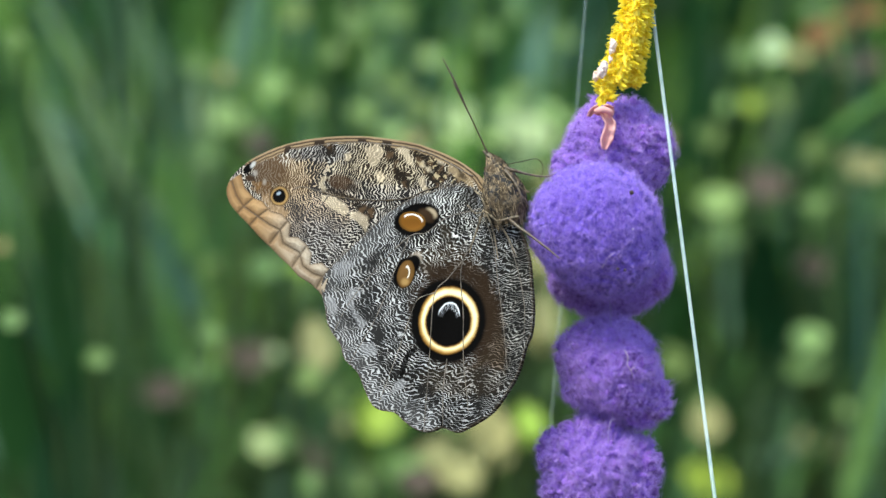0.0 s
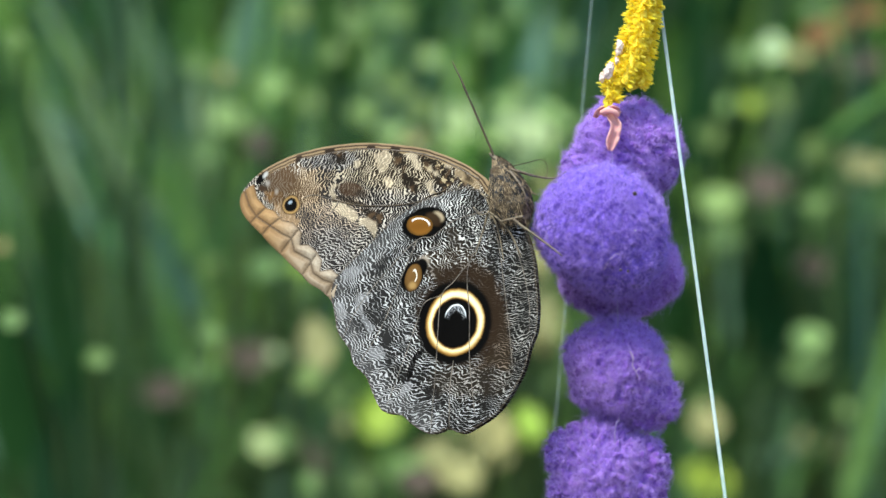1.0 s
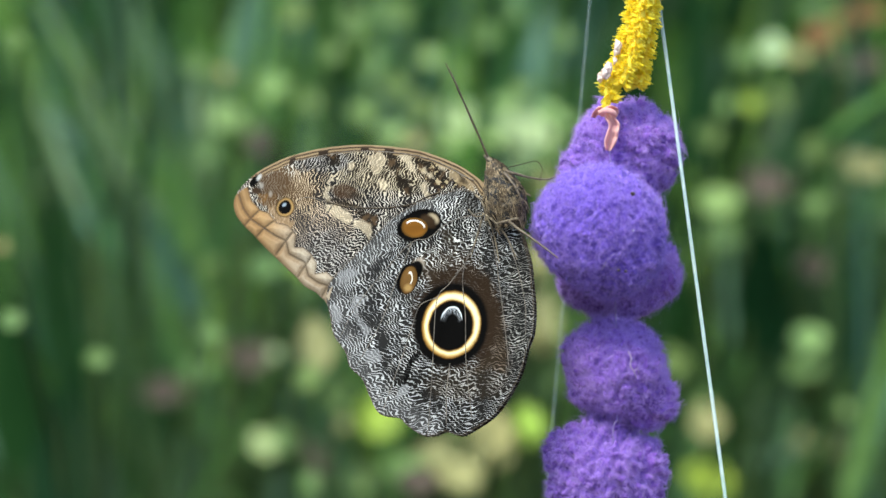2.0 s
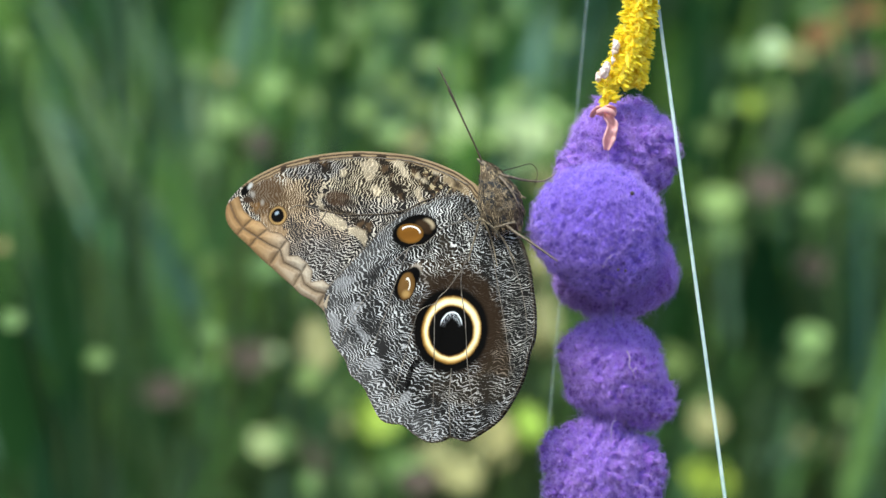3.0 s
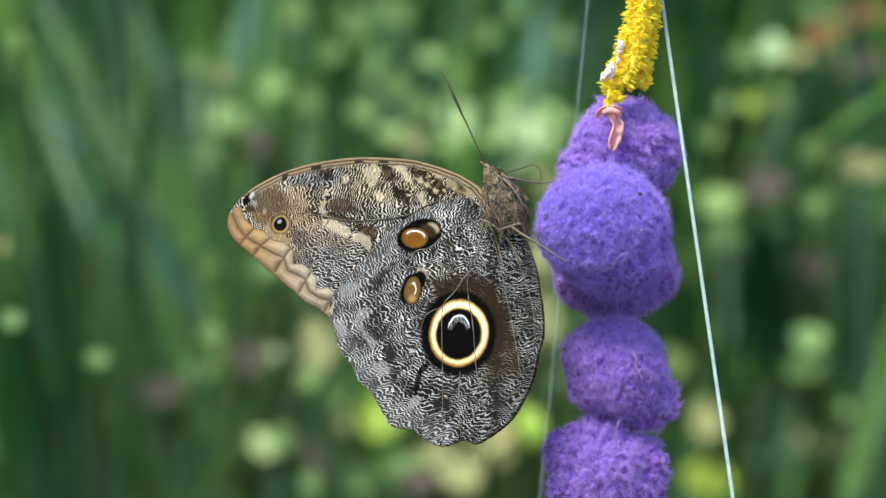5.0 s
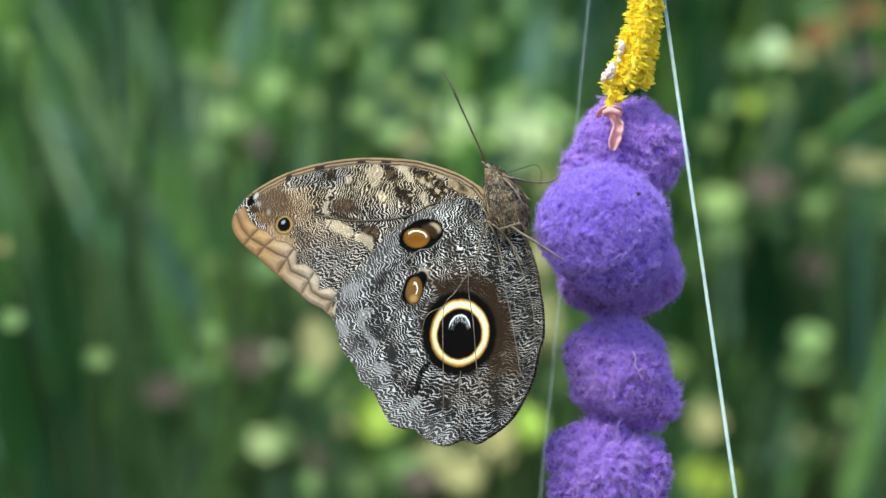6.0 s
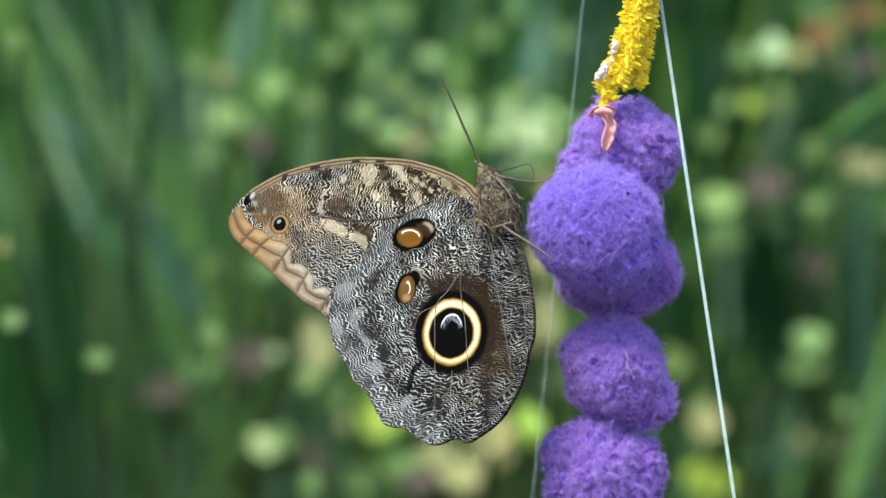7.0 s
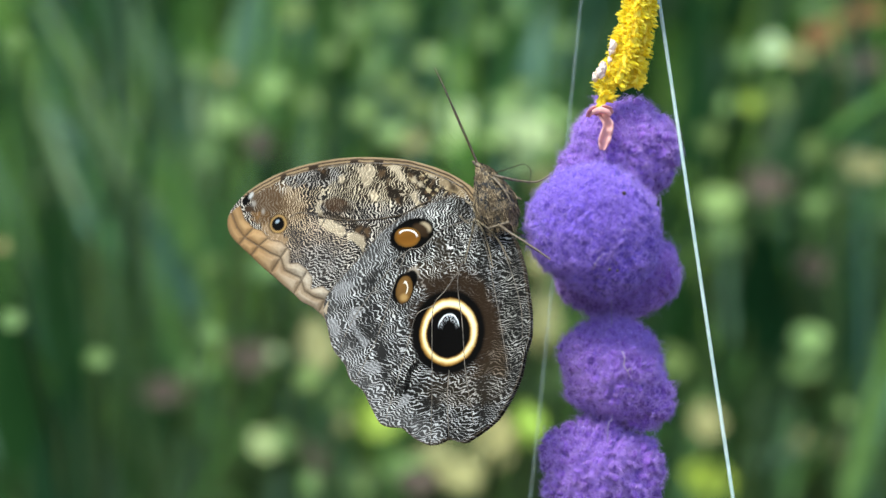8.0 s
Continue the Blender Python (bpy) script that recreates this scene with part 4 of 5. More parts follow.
    for x, y, d, r in ((1072, 130, -60, 0.0015), (1078, 120, -62, 0.0013), (1062, 138, -50, 0.0010), (1094, 82, -45, 0.0014), (1090, 92, -46, 0.0010), (1088, 108, -52, 0.0008)):
        link("latex_scrap", lobed("latex_scrap", r, [(0.0006, 0.0012, 0), (0.0003, 0.0005, 0)], fluff, int(x), 4, (0.8, 0.8, 1.2)), thing, "scrap of pale pink latex", Matrix.Translation(loc(x, y, d)))
    speck = chitin_material("debris", (0.035, 0.022, 0.025), (0.09, 0.06, 0.06), 2.0)
    for x, y, d, r in ((1120, 343, -162, 0.00055), (1095, 478, -165, 0.0004), (1108, 480, -160, 0.0004)):
        link("debris", lobed("debris", r, [(0.0002, 0.0005, 0)], speck, int(x), 3), thing, "dark speck caught in the wool", Matrix.Translation(loc(x, y, d)))
    hair_mat = strand_material("stray_hair", (0.62, 0.50, 0.66), (0.75, 0.62, 0.74), 0.5)
    for pts, r in (
        ([(1112, 622, -88), (1117, 634, -96), (1116, 648, -98), (1122, 658, -97), (1126, 668, -90)], 0.00017),
        ([(1122, 658, -97), (1128, 652, -96), (1131, 660, -92)], 0.00012),
        ([(1046, 300, -86), (1050, 293, -90), (1056, 296, -90)], 0.00025),
        ([(1066, 478, -180), (1074, 462, -192), (1086, 450, -196), (1094, 452, -194)], 0.00008),
        ([(1026, 548, 10), (1034, 556, 4), (1040, 566, 0)], 0.00014),
    ):
        tube("stray_hair", spline([loc(*p) for p in pts], 20), [r, r * 0.6], hair_mat, thing, "pale hair caught in the wool", sides=5)
    seed_mat = chitin_material("pale_seed", (0.6, 0.55, 0.6), (0.8, 0.75, 0.8), 2.0)
    link("debris", lobed("debris", 0.00022, (), seed_mat, 2, 3), thing, "pale speck caught in the wool", Matrix.Translation(loc(1121, 408, -182)))
    return thing, O


# ---- fishing line pair ----

def make_lines():
    thing = tagged(new("hanging_line"), "pale blue-green monofilament line pair spreading downward from a knot", "line")
    mats = []
    # one line in two opacities; the far strand's dimness is put into alpha
    for name, alpha in (("monofilament", 0.42), ("dim_monofilament", 0.125)):
        sh = Shade(name)
        P = sh.coords(1000.0)
        sh.finish(sh.mix(sh.step(sh.noise(P, 0.2, 2.0), 0.35, 0.65), (0.56, 0.74, 0.74), (0.76, 0.90, 0.90)), 0.25, Specular_IOR_Level=0.6, Alpha=alpha)
        mats.append(sh.mat)
    for s, spread, mat, label in ((1, 0.3148, mats[0], "near strand, kept opaque to look bright"), (-1, 0.3132, mats[1], "far strand, thinned to look dim")):
        pts = [(s * spread * d * UNIT, 0, -d * UNIT) for d in np.linspace(0, 1640, 40)]
        tube("strand", pts, [0.00052 if s > 0 else 0.00046], mat, thing, label, sides=10)
    link("knot", lobed("knot", 0.0016, [(0.0006, 0.0012, 0)], sh.mat, 4, 4), thing)
    tube("cord", [(0, 0, 0), (0.001, 0, 0.1), (0, 0, 0.25), (0, 0, 0.5)], [0.0007], sh.mat, thing, sides=8)
    return thing


# ---- plants ----
def leaf_material(name, a, b, rough=0.4, through=0.25, vary=1.0):
    sh = Shade(name)
    P = sh.coords(1.0)
    n = sh.noise(P, 30.0, 4.0, 0.6)
    vein = sh.noise(sh.vmath("MULTIPLY", P, (400.0, 400.0, 4.0)), 1.0, 1.0)
    f = sh.add(sh.mul(n, 0.5), sh.mul(sh.random(), 0.5))
    colour = sh.mix(f, a, b)
    hue = sh.math("FRACT", sh.mul(sh.random(), 7.31))
    colour = sh.mix(sh.mul(sh.step(hue, 0.62, 0.9), 0.4 * vary), colour, tuple(c * k for c, k in zip(b, (1.35, 0.95, 0.6))))
    colour = sh.mix(sh.mul(sh.step(hue, 0.38, 0.1), 0.7 * vary), colour, tuple(c * k for c, k in zip(a, (0.8, 1.05, 1.6))))
    colour = sh.mix(sh.mul(vein, 0.25), colour, tuple(c * 0.6 for c in a))
    sh.bump(vein, 0.2, 0.001)
    sh.finish(colour, rough, Specular_IOR_Level=0.12)
    leaf = sh.bsdf
    trans = sh.node("BsdfTranslucent", Color=sh.mix(0.5, colour, b))
    both = sh.tree.nodes.new("ShaderNodeMixShader")
    both.inputs[0].default_value = through
    sh.tree.links.new(leaf.outputs[0], both.inputs[1])
    sh.tree.links.new(trans.outputs[0], both.inputs[2])
    sh.tree.links.new(both.outputs[0], sh.out.inputs["Surface"])
    return sh.mat


def blade_mesh(name, length, width, droop, fold, material, blunt=0.5):
    """A strap leaf that rises along z, bends towards +x and is folded along its midrib."""
    n = 14
    verts, faces = [], []
    x = z = 0.0
    for i in range(n + 1):
        t = i / n
        a = droop * t * t
        w = width * 0.5 * (min(1, 0.25 + 3.2 * t) * max(0.0, 1 - t ** (1.5 + 3 * blunt)) ** 0.8)
        tilt = fold * (1 - 0.5 * t)
        nx, nz = math.cos(a), -math.sin(a)
        for s, lift in ((-1, 1), (-0.5, 0.45), (0, 0), (0.5, 0.45), (1, 1)):
            verts.append((x - nx * lift * w * tilt, s * w, z - nz * lift * w * tilt + 0.004 * math.sin(9 * t + s)))
        x += math.sin(a) * length / n
        z += math.cos(a) * length / n
    for i in range(n):
        for k in range(4):
            p = i * 5 + k
            faces.append((p, p + 1, p + 6, p + 5))
    return mesh_of(name, verts, faces, material)


def round_leaf(name, length, width, cup, material):
    """A broad pointed leaf along x, cupped, with a short stalk end at the origin."""
    n, m = 10, 6
    verts, faces = [], []
    for i in range(n + 1):
        t = i / n
        w = width * 0.5 * math.sin(math.pi * t**0.75) ** 0.85 if 0 < t < 1 else 0.0005
        for k in range(m + 1):
            s = -1 + 2 * k / m
            verts.append((t * length, s * w, cup * (s * s * w) - 0.3 * cup * length * t * t + 0.001 * math.sin(12 * t)))
    for i in range(n):
        for k in range(m):
            p = i * (m + 1) + k
            faces.append((p, p + 1, p + m + 2, p + m + 1))
    return mesh_of(name, verts, faces, material)


def make_setting():
    sh = Shade("soil")
    P = sh.coords(1.0)
    sh.bump(sh.noise(P, 20.0, 5.0), 0.8, 0.02)
    sh.finish(sh.mix(sh.noise(P, 6.0, 5.0), (0.035, 0.025, 0.016), (0.10, 0.075, 0.05)), 0.95)
    bm = bmesh.new()
    bmesh.ops.create_grid(bm, x_segments=40, y_segments=40, size=150)
    me = bpy.data.meshes.new("ground")
    bm.to_mesh(me)
    bm.free()
    me.materials.append(sh.mat)
    tagged(new("ground", me), "dark damp soil of the planted bed", "ground", kind="structure")
    sh = Shade("far_foliage")
    P = sh.coords(1.0)
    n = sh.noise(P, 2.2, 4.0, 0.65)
    # near-black green: the shade of the gaps is put into the colour
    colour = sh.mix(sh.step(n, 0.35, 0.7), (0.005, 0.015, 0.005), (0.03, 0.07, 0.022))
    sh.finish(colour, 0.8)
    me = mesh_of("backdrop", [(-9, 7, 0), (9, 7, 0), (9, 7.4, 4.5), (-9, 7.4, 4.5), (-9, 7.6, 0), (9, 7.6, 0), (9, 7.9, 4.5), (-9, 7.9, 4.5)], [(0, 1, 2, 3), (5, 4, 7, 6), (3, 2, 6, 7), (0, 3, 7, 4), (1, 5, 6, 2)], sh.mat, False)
    tagged(new("backdrop", me), "distant foliage wall coloured near black for shade", "foliage", kind="structure")


def make_blade_plants():
    rng = random.Random(21)
    # deep is an almost black green that stands for leaves in shade
    greens = [
        leaf_material("shade_dark_leaf", (0.007, 0.034, 0.009), (0.024, 0.088, 0.021)),
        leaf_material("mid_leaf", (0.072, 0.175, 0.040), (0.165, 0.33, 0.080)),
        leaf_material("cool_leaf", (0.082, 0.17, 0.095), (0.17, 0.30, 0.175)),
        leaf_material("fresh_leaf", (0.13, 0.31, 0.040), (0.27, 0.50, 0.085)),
    ]
    stem_mat = leaf_material("leaf_stalk", (0.03, 0.07, 0.02), (0.07, 0.13, 0.04))
    shapes = []
    for mat in greens:
        shapes.append([blade_mesh("leaf", L, w, d, 0.3, mat) for L, w, d in ((0.46, 0.05, 0.7), (0.55, 0.042, 1.1), (0.38, 0.055, 0.5), (0.5, 0.035, 1.5))])

    def plant(x, y, height, weights, label, lean=0.0):
        thing = tagged(new("ginger_plant"), label, "plant", "strap-leaved plants behind the butterfly")
        thing.location = (x, y, 0)
        pts = spline([(0, 0, 0), (lean * 0.3, 0, height * 0.5), (lean, 0, height)], 12)
        tube("stem", pts, [0.011, 0.008, 0.004], stem_mat, thing, sides=7)
        turn = rng.uniform(0, 360)
        k = 0
        z = 0.5
        while z < height:
            f = z / height
            p = Vector((np.interp(f, (0, .5, 1), (0, lean * .3, lean)), 0, z))
            kind = rng.choices(range(4), weights)[0]
            m = Matrix.Translation(p) @ pose(0, 0, 0, 0, 0, turn + 180 * k + rng.uniform(-35, 35)) @ pose(0, 0, 0, 0, rng.uniform(12, 38), 0)
            link("leaf", rng.choice(shapes[kind]), thing, m=m)
            z += rng.uniform(0.06, 0.12)
            k += 1

    names = ["deep", "mid", "cool", "fresh"]

    def clump(cx, blades):
        """Strap leaves that rise from one foot; each: lower and upper end on the sheet, width, tint, depth."""
        thing = tagged(new("strap_leaf_clump"), "clump of long upright strap leaves in the bed", "plant", "strap-leaf clumps")
        foot = at(cx, 441, 1.3)
        thing.location = (foot.x, foot.y, 0)
        base = Vector(thing.location)
        for x0, y0, x1, y1, width, tint, d in blades:
            k = UNIT * (DIST + d) / DIST
            lean = rng.uniform(-0.08, 0.08)
            p, q = at(x0, y0, d), at(x1, y1, d + lean)
            zc = (q - p).normalized()
            xc = Vector((rng.uniform(-0.4, 0.4), -1, 0.25))
            xc = (xc - zc * xc.dot(zc)).normalized()
            yc = zc.cross(xc)
            m = Matrix((xc, yc, zc)).transposed().to_4x4()
            m.translation = p - base
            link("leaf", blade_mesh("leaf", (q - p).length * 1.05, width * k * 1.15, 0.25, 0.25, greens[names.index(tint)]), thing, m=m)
            tube("stalk", spline([(0, 0, 0), tuple((p - base) * 0.5 + Vector((0, 0.02, 0.1))), tuple(p - base + zc * 0.01)], 12), [0.0022, 0.0008], stem_mat, thing, sides=6)

    # slim grassy blades, shared out among the clumps
    def slim(lo, hi, count):
        made = []
        for _ in range(count):
            x, y = rng.uniform(lo, hi), rng.uniform(-40, 900)
            # shade of the bed is imitated by picking more dark-green blades here
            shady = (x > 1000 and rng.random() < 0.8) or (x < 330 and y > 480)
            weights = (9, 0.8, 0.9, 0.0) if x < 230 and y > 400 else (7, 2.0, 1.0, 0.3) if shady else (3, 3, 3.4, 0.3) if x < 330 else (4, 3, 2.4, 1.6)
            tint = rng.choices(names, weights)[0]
            mean = -0.26 if x < 330 else 0.16 if x < 620 else 0.05 if x < 1000 else 0.26
            lean = rng.gauss(mean, 0.22)
            if rng.random() < 0.5:
                wide, depth, run = rng.uniform(4, 13), rng.uniform(1.05, 2.0), rng.uniform(240, 460)
                if x > 330 and rng.random() < 0.3:
                    run += max(0, 700 - y)
                    y = 960 - run / 2
            else:
                run, wide, depth = rng.uniform(200, 460), rng.uniform(10, 32), rng.uniform(1.5, 2.7)
            made.append((x - run * lean / 2, y + run / 2, x + run * lean / 2, y - run / 2, wide, tint, depth))
        return made

    # wide deep blades fill the dark corners, their shade put into the colour
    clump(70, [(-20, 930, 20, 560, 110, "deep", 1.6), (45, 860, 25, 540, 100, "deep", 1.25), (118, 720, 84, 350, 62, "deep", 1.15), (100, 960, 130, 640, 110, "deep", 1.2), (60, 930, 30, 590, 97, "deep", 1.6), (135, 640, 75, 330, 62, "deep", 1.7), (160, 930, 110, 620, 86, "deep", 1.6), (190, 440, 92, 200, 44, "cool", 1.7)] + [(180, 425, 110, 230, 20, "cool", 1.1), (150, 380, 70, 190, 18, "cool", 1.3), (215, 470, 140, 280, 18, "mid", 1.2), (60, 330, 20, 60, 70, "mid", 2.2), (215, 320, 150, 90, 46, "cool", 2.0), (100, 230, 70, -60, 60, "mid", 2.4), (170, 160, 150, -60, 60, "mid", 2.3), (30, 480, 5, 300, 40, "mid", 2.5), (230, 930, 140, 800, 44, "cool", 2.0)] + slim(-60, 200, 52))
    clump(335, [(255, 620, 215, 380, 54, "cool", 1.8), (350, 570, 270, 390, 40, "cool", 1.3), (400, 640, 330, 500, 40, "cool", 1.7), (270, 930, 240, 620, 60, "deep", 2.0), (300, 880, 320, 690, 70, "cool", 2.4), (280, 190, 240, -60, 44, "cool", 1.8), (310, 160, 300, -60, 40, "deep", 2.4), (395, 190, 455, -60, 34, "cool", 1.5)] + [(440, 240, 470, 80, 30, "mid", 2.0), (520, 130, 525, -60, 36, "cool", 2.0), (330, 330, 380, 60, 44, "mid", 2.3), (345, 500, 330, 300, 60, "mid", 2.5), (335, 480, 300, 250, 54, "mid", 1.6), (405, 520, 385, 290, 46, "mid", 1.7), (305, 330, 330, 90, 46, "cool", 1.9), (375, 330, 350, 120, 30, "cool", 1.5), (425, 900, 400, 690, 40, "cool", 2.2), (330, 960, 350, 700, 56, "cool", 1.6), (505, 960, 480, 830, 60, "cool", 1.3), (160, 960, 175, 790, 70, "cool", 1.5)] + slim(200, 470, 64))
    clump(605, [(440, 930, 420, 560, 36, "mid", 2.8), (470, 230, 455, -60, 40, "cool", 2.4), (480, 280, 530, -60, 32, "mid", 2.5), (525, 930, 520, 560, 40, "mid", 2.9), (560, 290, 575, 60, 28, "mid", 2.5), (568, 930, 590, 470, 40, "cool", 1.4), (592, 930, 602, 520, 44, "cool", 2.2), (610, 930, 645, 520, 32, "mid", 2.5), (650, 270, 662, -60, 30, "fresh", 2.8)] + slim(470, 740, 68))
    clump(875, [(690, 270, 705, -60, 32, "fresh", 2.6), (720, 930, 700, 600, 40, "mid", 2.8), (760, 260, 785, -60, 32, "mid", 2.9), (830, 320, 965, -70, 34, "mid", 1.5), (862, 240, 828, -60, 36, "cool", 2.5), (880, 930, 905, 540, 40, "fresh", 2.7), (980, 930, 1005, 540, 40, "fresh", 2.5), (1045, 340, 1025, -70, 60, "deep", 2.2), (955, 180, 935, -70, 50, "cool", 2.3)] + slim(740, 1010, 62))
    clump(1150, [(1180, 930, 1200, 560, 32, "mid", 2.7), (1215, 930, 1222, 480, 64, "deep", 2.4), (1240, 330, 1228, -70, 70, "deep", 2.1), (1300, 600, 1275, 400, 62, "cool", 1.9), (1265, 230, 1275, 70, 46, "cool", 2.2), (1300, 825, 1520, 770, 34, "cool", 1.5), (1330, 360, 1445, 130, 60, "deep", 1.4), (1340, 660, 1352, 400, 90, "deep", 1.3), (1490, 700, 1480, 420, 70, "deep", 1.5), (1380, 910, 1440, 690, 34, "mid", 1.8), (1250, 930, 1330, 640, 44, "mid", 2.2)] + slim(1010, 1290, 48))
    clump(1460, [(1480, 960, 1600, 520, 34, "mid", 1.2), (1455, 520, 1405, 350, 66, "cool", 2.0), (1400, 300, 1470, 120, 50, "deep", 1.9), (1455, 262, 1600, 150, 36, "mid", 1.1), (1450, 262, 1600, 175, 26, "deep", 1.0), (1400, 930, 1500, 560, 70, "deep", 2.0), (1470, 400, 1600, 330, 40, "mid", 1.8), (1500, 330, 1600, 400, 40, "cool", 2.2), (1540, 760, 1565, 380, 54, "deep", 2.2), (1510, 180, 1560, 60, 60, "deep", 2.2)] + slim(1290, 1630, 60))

    zones = [
        (2.9, 12, 0.58, (5, 3, 2, 2)),
        (3.7, 16, 0.74, (6, 3, 2, 2)),
        (4.8, 18, 1.0, (6, 3, 2, 2)),
    ]
    for depth, count, half, weights in zones:
        for i in range(count):
            x = -half + 2 * half * (i + rng.uniform(0.1, 0.9)) / count
            # more dark green to both sides, again shade put into colour
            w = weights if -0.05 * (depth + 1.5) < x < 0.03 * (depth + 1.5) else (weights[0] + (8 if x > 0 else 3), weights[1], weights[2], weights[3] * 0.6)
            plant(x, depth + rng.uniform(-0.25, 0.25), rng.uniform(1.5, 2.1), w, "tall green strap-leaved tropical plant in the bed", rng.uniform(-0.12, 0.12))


def make_shrubs():
    rng = random.Random(8)
    twig = leaf_material("twig", (0.03, 0.06, 0.02), (0.07, 0.12, 0.04))
    # Sunlight and shade put into leaf colour: pale as lit, dim as shaded.
    tints = {
        "pale": leaf_material("sun_toned_leaf", (0.46, 0.64, 0.28), (0.66, 0.80, 0.44), 0.3, vary=0.3),
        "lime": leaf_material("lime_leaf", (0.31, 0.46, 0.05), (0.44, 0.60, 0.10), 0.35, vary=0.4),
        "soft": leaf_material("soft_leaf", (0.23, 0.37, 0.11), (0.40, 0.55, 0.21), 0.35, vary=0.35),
        "dim": leaf_material("shade_toned_leaf", (0.115, 0.20, 0.06), (0.21, 0.32, 0.11), 0.4, vary=0.5),
        "tan": leaf_material("dry_leaf", (0.32, 0.31, 0.13), (0.46, 0.44, 0.20), 0.6, vary=0.2),
        "brown": leaf_material("dead_leaf", (0.090, 0.070, 0.055), (0.15, 0.115, 0.092), 0.7, vary=0.15),
        "rust": leaf_material("rust_leaf", (0.17, 0.10, 0.045), (0.28, 0.15, 0.06), 0.7, vary=0.2),
    }
    labels = {"rust": "withered rust-brown leaf", "dim": "green leaf coloured dull as if shaded", "pale": "leaf coloured pale as if sunlit", "lime": "yellow-green young leaf", "soft": "soft green leaf", "tan": "dry straw-coloured leaf", "brown": "dead brown leaf"}
    leaves = {k: [round_leaf("leaf", 0.05, 0.045, 0.30, m), round_leaf("leaf", 0.05, 0.045, 0.55, m)] for k, m in tints.items()}
    def shrub(depth, spots):
        """A shrub whose bright leaves hang at given places: x, y on the sheet, breadth, height, tint."""
        cx = sum(s[0] for s in spots) / len(spots)
        foot = at(cx, 441, depth + 0.25)
        thing = tagged(new("shrub"), "loose shrub with dry leaves and leaves coloured as sunlit or shaded", "shrub", "shrubs in the bed")
        thing.location = (foot.x, foot.y, 0)
        base = Vector(thing.location)
        tube("trunk", [(0, 0, 0), (0.01, 0, 0.5), (0, 0.01, 1.0), (0, 0, 1.15)], [0.012, 0.008, 0.006], twig, thing, sides=8)
        for x, y, wide, high, tint in spots:
            d = depth + rng.uniform(-0.1, 0.1)
            p = at(x, y, d) - base
            k = UNIT * (DIST + d) / DIST
            tube("branch", spline([(0, 0, 1.1), tuple(Vector((0, 0.05, 1.1)).lerp(p, 0.5) + Vector((0, 0.12, 0.02))), tuple(p + Vector((0, 0.03, 0)))], 14), [0.0016, 0.0008], twig, thing, sides=6)
            m = Matrix.Translation(p) @ pose(0, 0, 0, 62 + rng.uniform(-12, 12), 0, 0) @ pose(0, 0, 0, 0, 0, 90 + rng.uniform(-25, 25)) @ Matrix.Diagonal((high * k / 0.05, wide * k / 0.045, wide * k / 0.045, 1)) @ Matrix.Translation((-0.025, 0, 0))
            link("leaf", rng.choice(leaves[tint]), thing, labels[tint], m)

    def leafy(depth, lo, hi, count, spots):
        """The same, with small leaves strewn between the larger ones."""
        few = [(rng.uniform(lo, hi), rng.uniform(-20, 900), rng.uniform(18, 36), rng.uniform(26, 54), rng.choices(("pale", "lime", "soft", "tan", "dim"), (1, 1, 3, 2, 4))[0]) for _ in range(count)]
        shrub(depth, spots + few)

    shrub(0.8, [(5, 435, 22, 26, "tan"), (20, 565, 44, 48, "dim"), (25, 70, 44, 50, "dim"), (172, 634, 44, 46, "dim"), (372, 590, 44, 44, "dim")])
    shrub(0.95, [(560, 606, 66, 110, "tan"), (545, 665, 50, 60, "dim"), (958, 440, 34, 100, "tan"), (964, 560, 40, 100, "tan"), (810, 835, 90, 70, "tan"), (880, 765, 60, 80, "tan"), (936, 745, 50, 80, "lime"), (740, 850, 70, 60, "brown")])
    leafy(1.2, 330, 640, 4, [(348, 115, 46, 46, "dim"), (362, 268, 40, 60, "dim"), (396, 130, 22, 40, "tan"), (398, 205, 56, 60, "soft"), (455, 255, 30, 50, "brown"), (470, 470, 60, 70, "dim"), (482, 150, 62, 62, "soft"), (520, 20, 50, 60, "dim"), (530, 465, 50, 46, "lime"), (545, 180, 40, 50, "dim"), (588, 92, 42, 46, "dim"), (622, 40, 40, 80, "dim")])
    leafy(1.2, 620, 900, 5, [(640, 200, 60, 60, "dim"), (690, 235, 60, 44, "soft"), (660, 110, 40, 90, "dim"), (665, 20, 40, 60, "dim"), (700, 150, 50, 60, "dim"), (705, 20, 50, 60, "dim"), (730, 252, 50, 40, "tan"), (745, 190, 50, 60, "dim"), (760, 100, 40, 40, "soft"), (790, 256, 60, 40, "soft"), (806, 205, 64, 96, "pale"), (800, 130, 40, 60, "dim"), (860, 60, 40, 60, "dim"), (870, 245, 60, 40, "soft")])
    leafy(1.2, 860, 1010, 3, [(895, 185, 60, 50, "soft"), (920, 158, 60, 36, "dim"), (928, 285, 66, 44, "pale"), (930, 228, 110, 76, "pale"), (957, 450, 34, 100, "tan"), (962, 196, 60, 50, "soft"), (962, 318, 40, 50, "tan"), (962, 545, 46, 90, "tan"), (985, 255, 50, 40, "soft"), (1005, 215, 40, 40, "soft")])
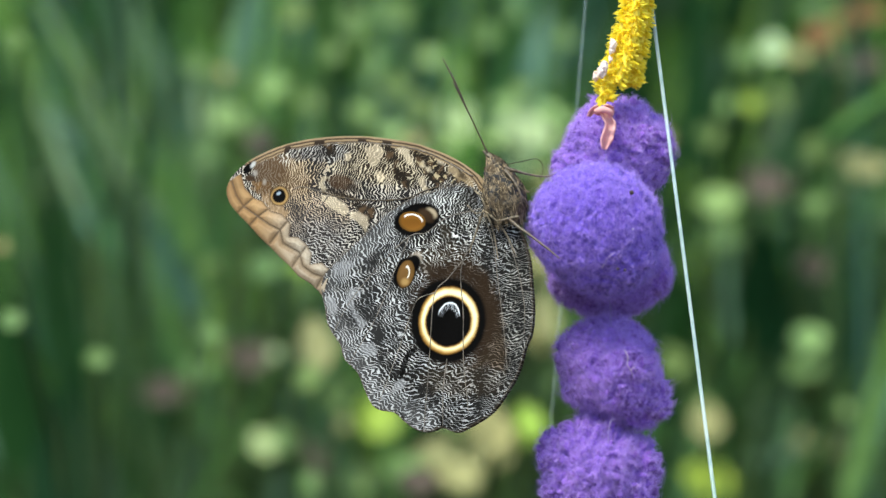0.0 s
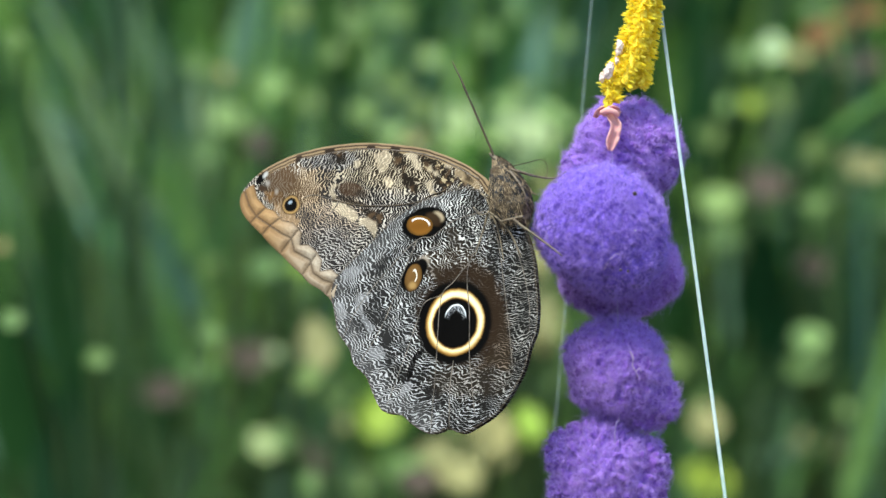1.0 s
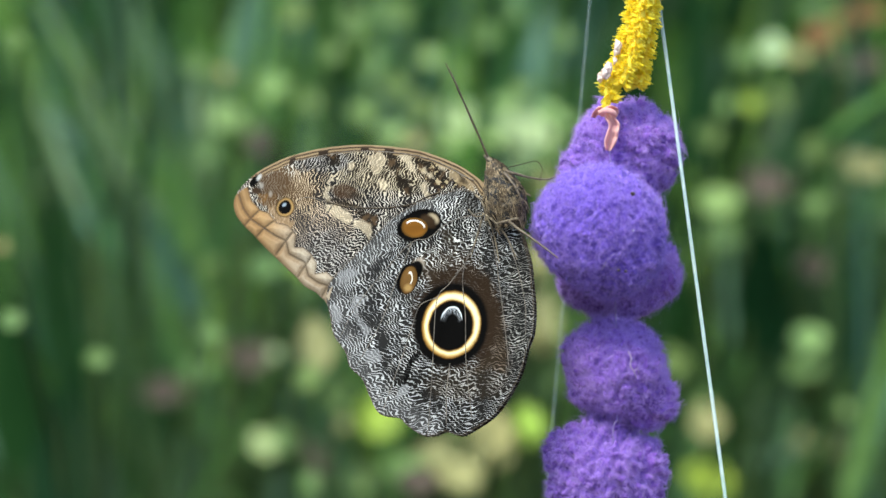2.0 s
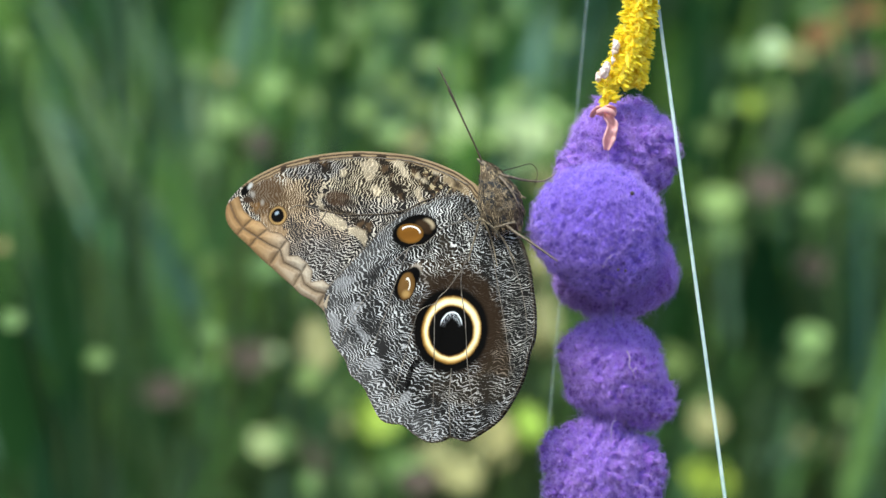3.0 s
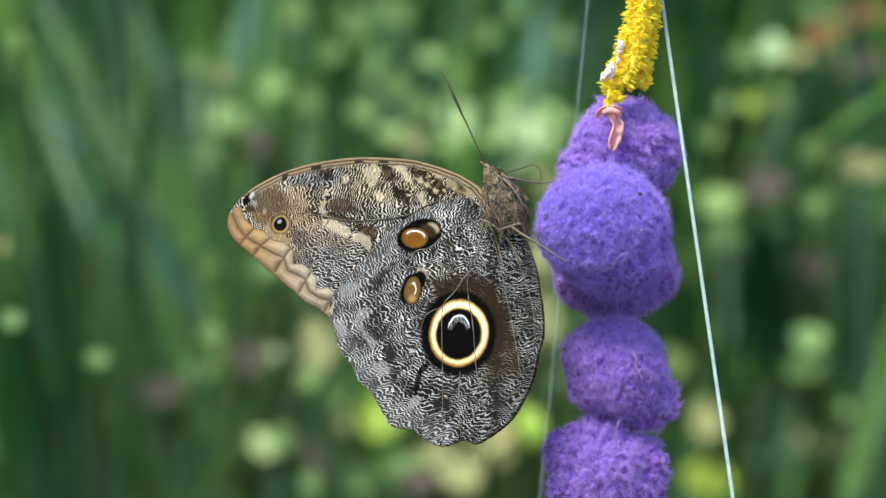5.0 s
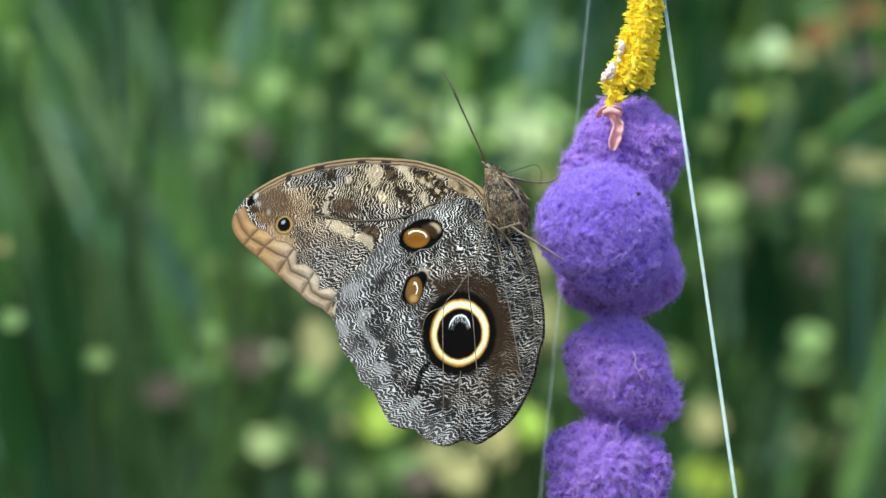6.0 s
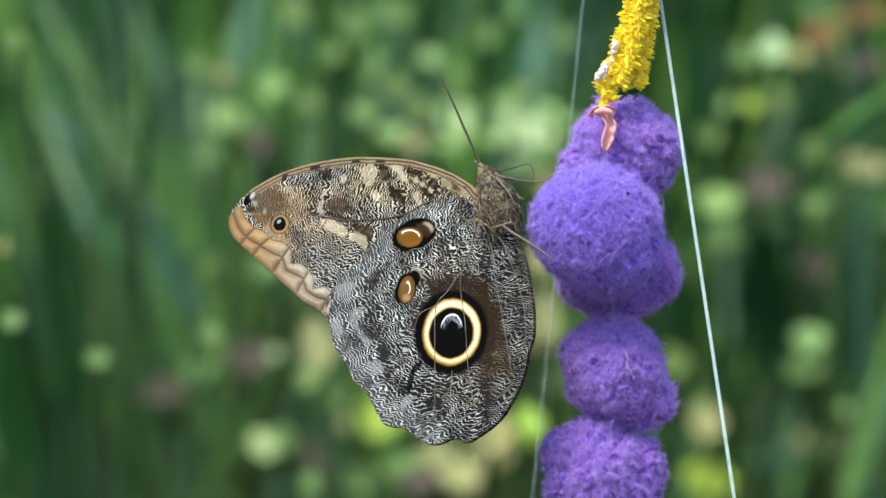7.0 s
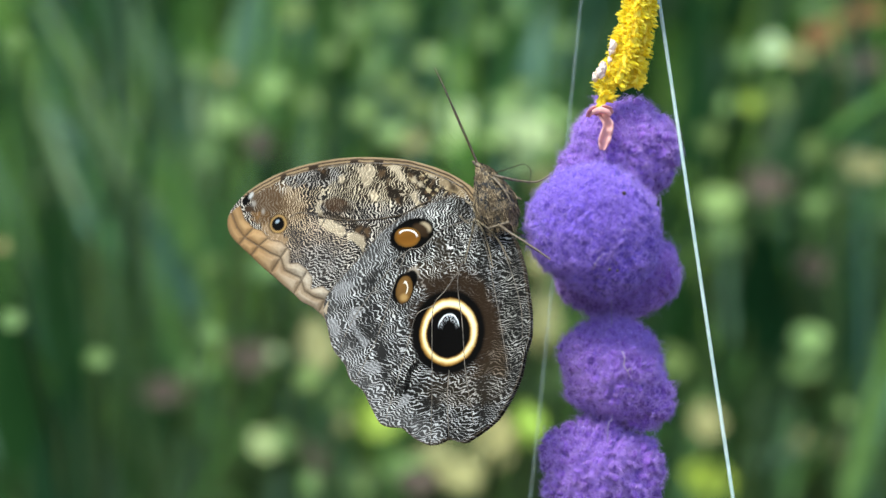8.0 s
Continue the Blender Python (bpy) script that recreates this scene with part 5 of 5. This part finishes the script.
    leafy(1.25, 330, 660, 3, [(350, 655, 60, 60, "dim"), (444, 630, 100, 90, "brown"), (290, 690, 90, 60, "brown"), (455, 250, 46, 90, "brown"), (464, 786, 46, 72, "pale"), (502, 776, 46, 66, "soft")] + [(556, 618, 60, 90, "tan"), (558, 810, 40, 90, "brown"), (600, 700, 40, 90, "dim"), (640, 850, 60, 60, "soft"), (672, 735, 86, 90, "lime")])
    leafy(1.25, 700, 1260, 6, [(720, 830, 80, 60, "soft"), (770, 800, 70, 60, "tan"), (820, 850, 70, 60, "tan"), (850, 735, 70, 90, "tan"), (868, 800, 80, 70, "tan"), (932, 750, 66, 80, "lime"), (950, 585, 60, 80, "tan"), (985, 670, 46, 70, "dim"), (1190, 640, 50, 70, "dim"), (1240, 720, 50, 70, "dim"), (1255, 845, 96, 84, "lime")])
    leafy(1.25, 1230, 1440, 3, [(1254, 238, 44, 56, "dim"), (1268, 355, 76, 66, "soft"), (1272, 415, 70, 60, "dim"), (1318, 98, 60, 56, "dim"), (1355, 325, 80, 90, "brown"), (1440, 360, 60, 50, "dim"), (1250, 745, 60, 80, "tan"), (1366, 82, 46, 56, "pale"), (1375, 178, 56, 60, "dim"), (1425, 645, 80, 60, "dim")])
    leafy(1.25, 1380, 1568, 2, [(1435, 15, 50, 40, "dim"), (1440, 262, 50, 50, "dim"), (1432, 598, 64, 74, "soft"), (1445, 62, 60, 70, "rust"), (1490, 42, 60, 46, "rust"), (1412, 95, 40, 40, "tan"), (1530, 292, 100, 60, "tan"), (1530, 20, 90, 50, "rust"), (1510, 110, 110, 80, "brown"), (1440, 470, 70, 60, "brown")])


make_setting()
make_blade_plants()
make_shrubs()
lines = make_lines()
garland, GARLAND_O = make_garland()
butterfly = make_butterfly()


def motions():
    times = (0, 0.5, 1, 1.5, 1.7, 2.8, 3, 3.5, 4, 4.5, 4.7, 6, 6.5, 7, 7.5, 8)
    # butterfly: turn about the vertical, lean towards the eye, roll in its own plane, shift of the wing base in sheet units
    yaw = (-17.8, -21.35, -22.0, -22.2, -22.0, -20.0, -19.5, -19.2, -18.3, -17.9, -18.0, -20.3, -21.2, -22.4, -22.9, -23.0)
    lean = (-6.7, -8.6, -10.0, -9.6, -9.4, -7.0, -6.7, -6.2, -6.4, -6.7, -6.8, -7.4, -7.5, -7.8, -7.9, -8.0)
    roll = (1.77, 0.77, 0, 0.1, 0, -1.0, -1.4, -1.75, -2.65, -2.9, -2.95, -3.15, -3.13, -3.16, -3.22, -3.15)
    bx = (75.2, 76.5, 86.0, 85.2, 82.6, 67.2, 70.2, 73.8, 78.4, 78.4, 78.2, 80.5, 75.4, 67.1, 62.3, 62.6)
    by = (-60.6, -60.0, -57.0, -54.8, -54.4, -49.0, -46.8, -45.2, -42.0, -42.4, -42.4, -42.6, -42.9, -43.8, -44.4, -43.9)
    rows = []
    for i, t in enumerate(times):
        m = Matrix.Translation((bx[i] * UNIT, 0, EYE_Z - by[i] * UNIT)) @ pose(0, 0, 0, 0, 0, yaw[i]) @ pose(0, 0, 0, lean[i], 0, 0) @ pose(0, 0, 0, 0, roll[i], 0)
        rows.append((t, m))
    walk(butterfly, rows)
    # the antennae keep their way while the wings roll
    for feeler in [o for o in butterfly.children if o.name.startswith("antenna")]:
        root = feeler.location.copy()
        walk(feeler, [(t, Matrix.Translation(root) @ pose(0, 0, 0, 0, -roll[i], 0)) for i, t in enumerate(times)])
    # garland: slow twist on its thread and a small sway
    turn = (3.1, 1.35, 0, -0.26, -0.3, 0.9, 1.23, 2.7, 3.48, 4.0, 4.05, 1.8, 0.1, -1.8, -3.2, -3.2)
    sway = (-11.0, -6.5, 3.3, 4.2, 3.1, -5.8, -4.6, -2.2, 2.0, 0.9, 1.0, 4.9, 2.4, -3.6, -6.2, -6.4)
    rise = (2, 1.6, 0, -0.4, -0.4, 0.7, 0.7, -0.6, -0.8, 0.2, 0.2, 0, 0, 0.5, 1, 0.8)
    walk(garland, [(t, Matrix.Translation(GARLAND_O + Vector((sway[i] * UNIT, 0, rise[i] * UNIT))) @ pose(0, 0, 0, 0, 0, turn[i])) for i, t in enumerate(times)])
    # line pair: turns about its knot with a sway of its own
    spin = (72.3, 72.0, 71.6, 71.5, 71.4, 70.9, 70.8, 70.1, 69.9, 69.7, 69.65, 69.3, 68.9, 68.5, 68.4, 68.4)
    drift = (-9.8, -6.0, 3.3, 4.6, 3.5, -4.2, -3.2, -1.7, 1.5, 0.6, 0.8, 4.6, 2.4, -4.1, -6.8, -7.0)
    knot = at(1091.3, -550, 0.044)
    walk(lines, [(t, Matrix.Translation(knot + Vector((drift[i] * UNIT, 0, 0))) @ pose(0, 0, 0, 0, -1.09, 0) @ pose(0, 0, 0, 0, 0, -spin[i])) for i, t in enumerate(times)])


motions()
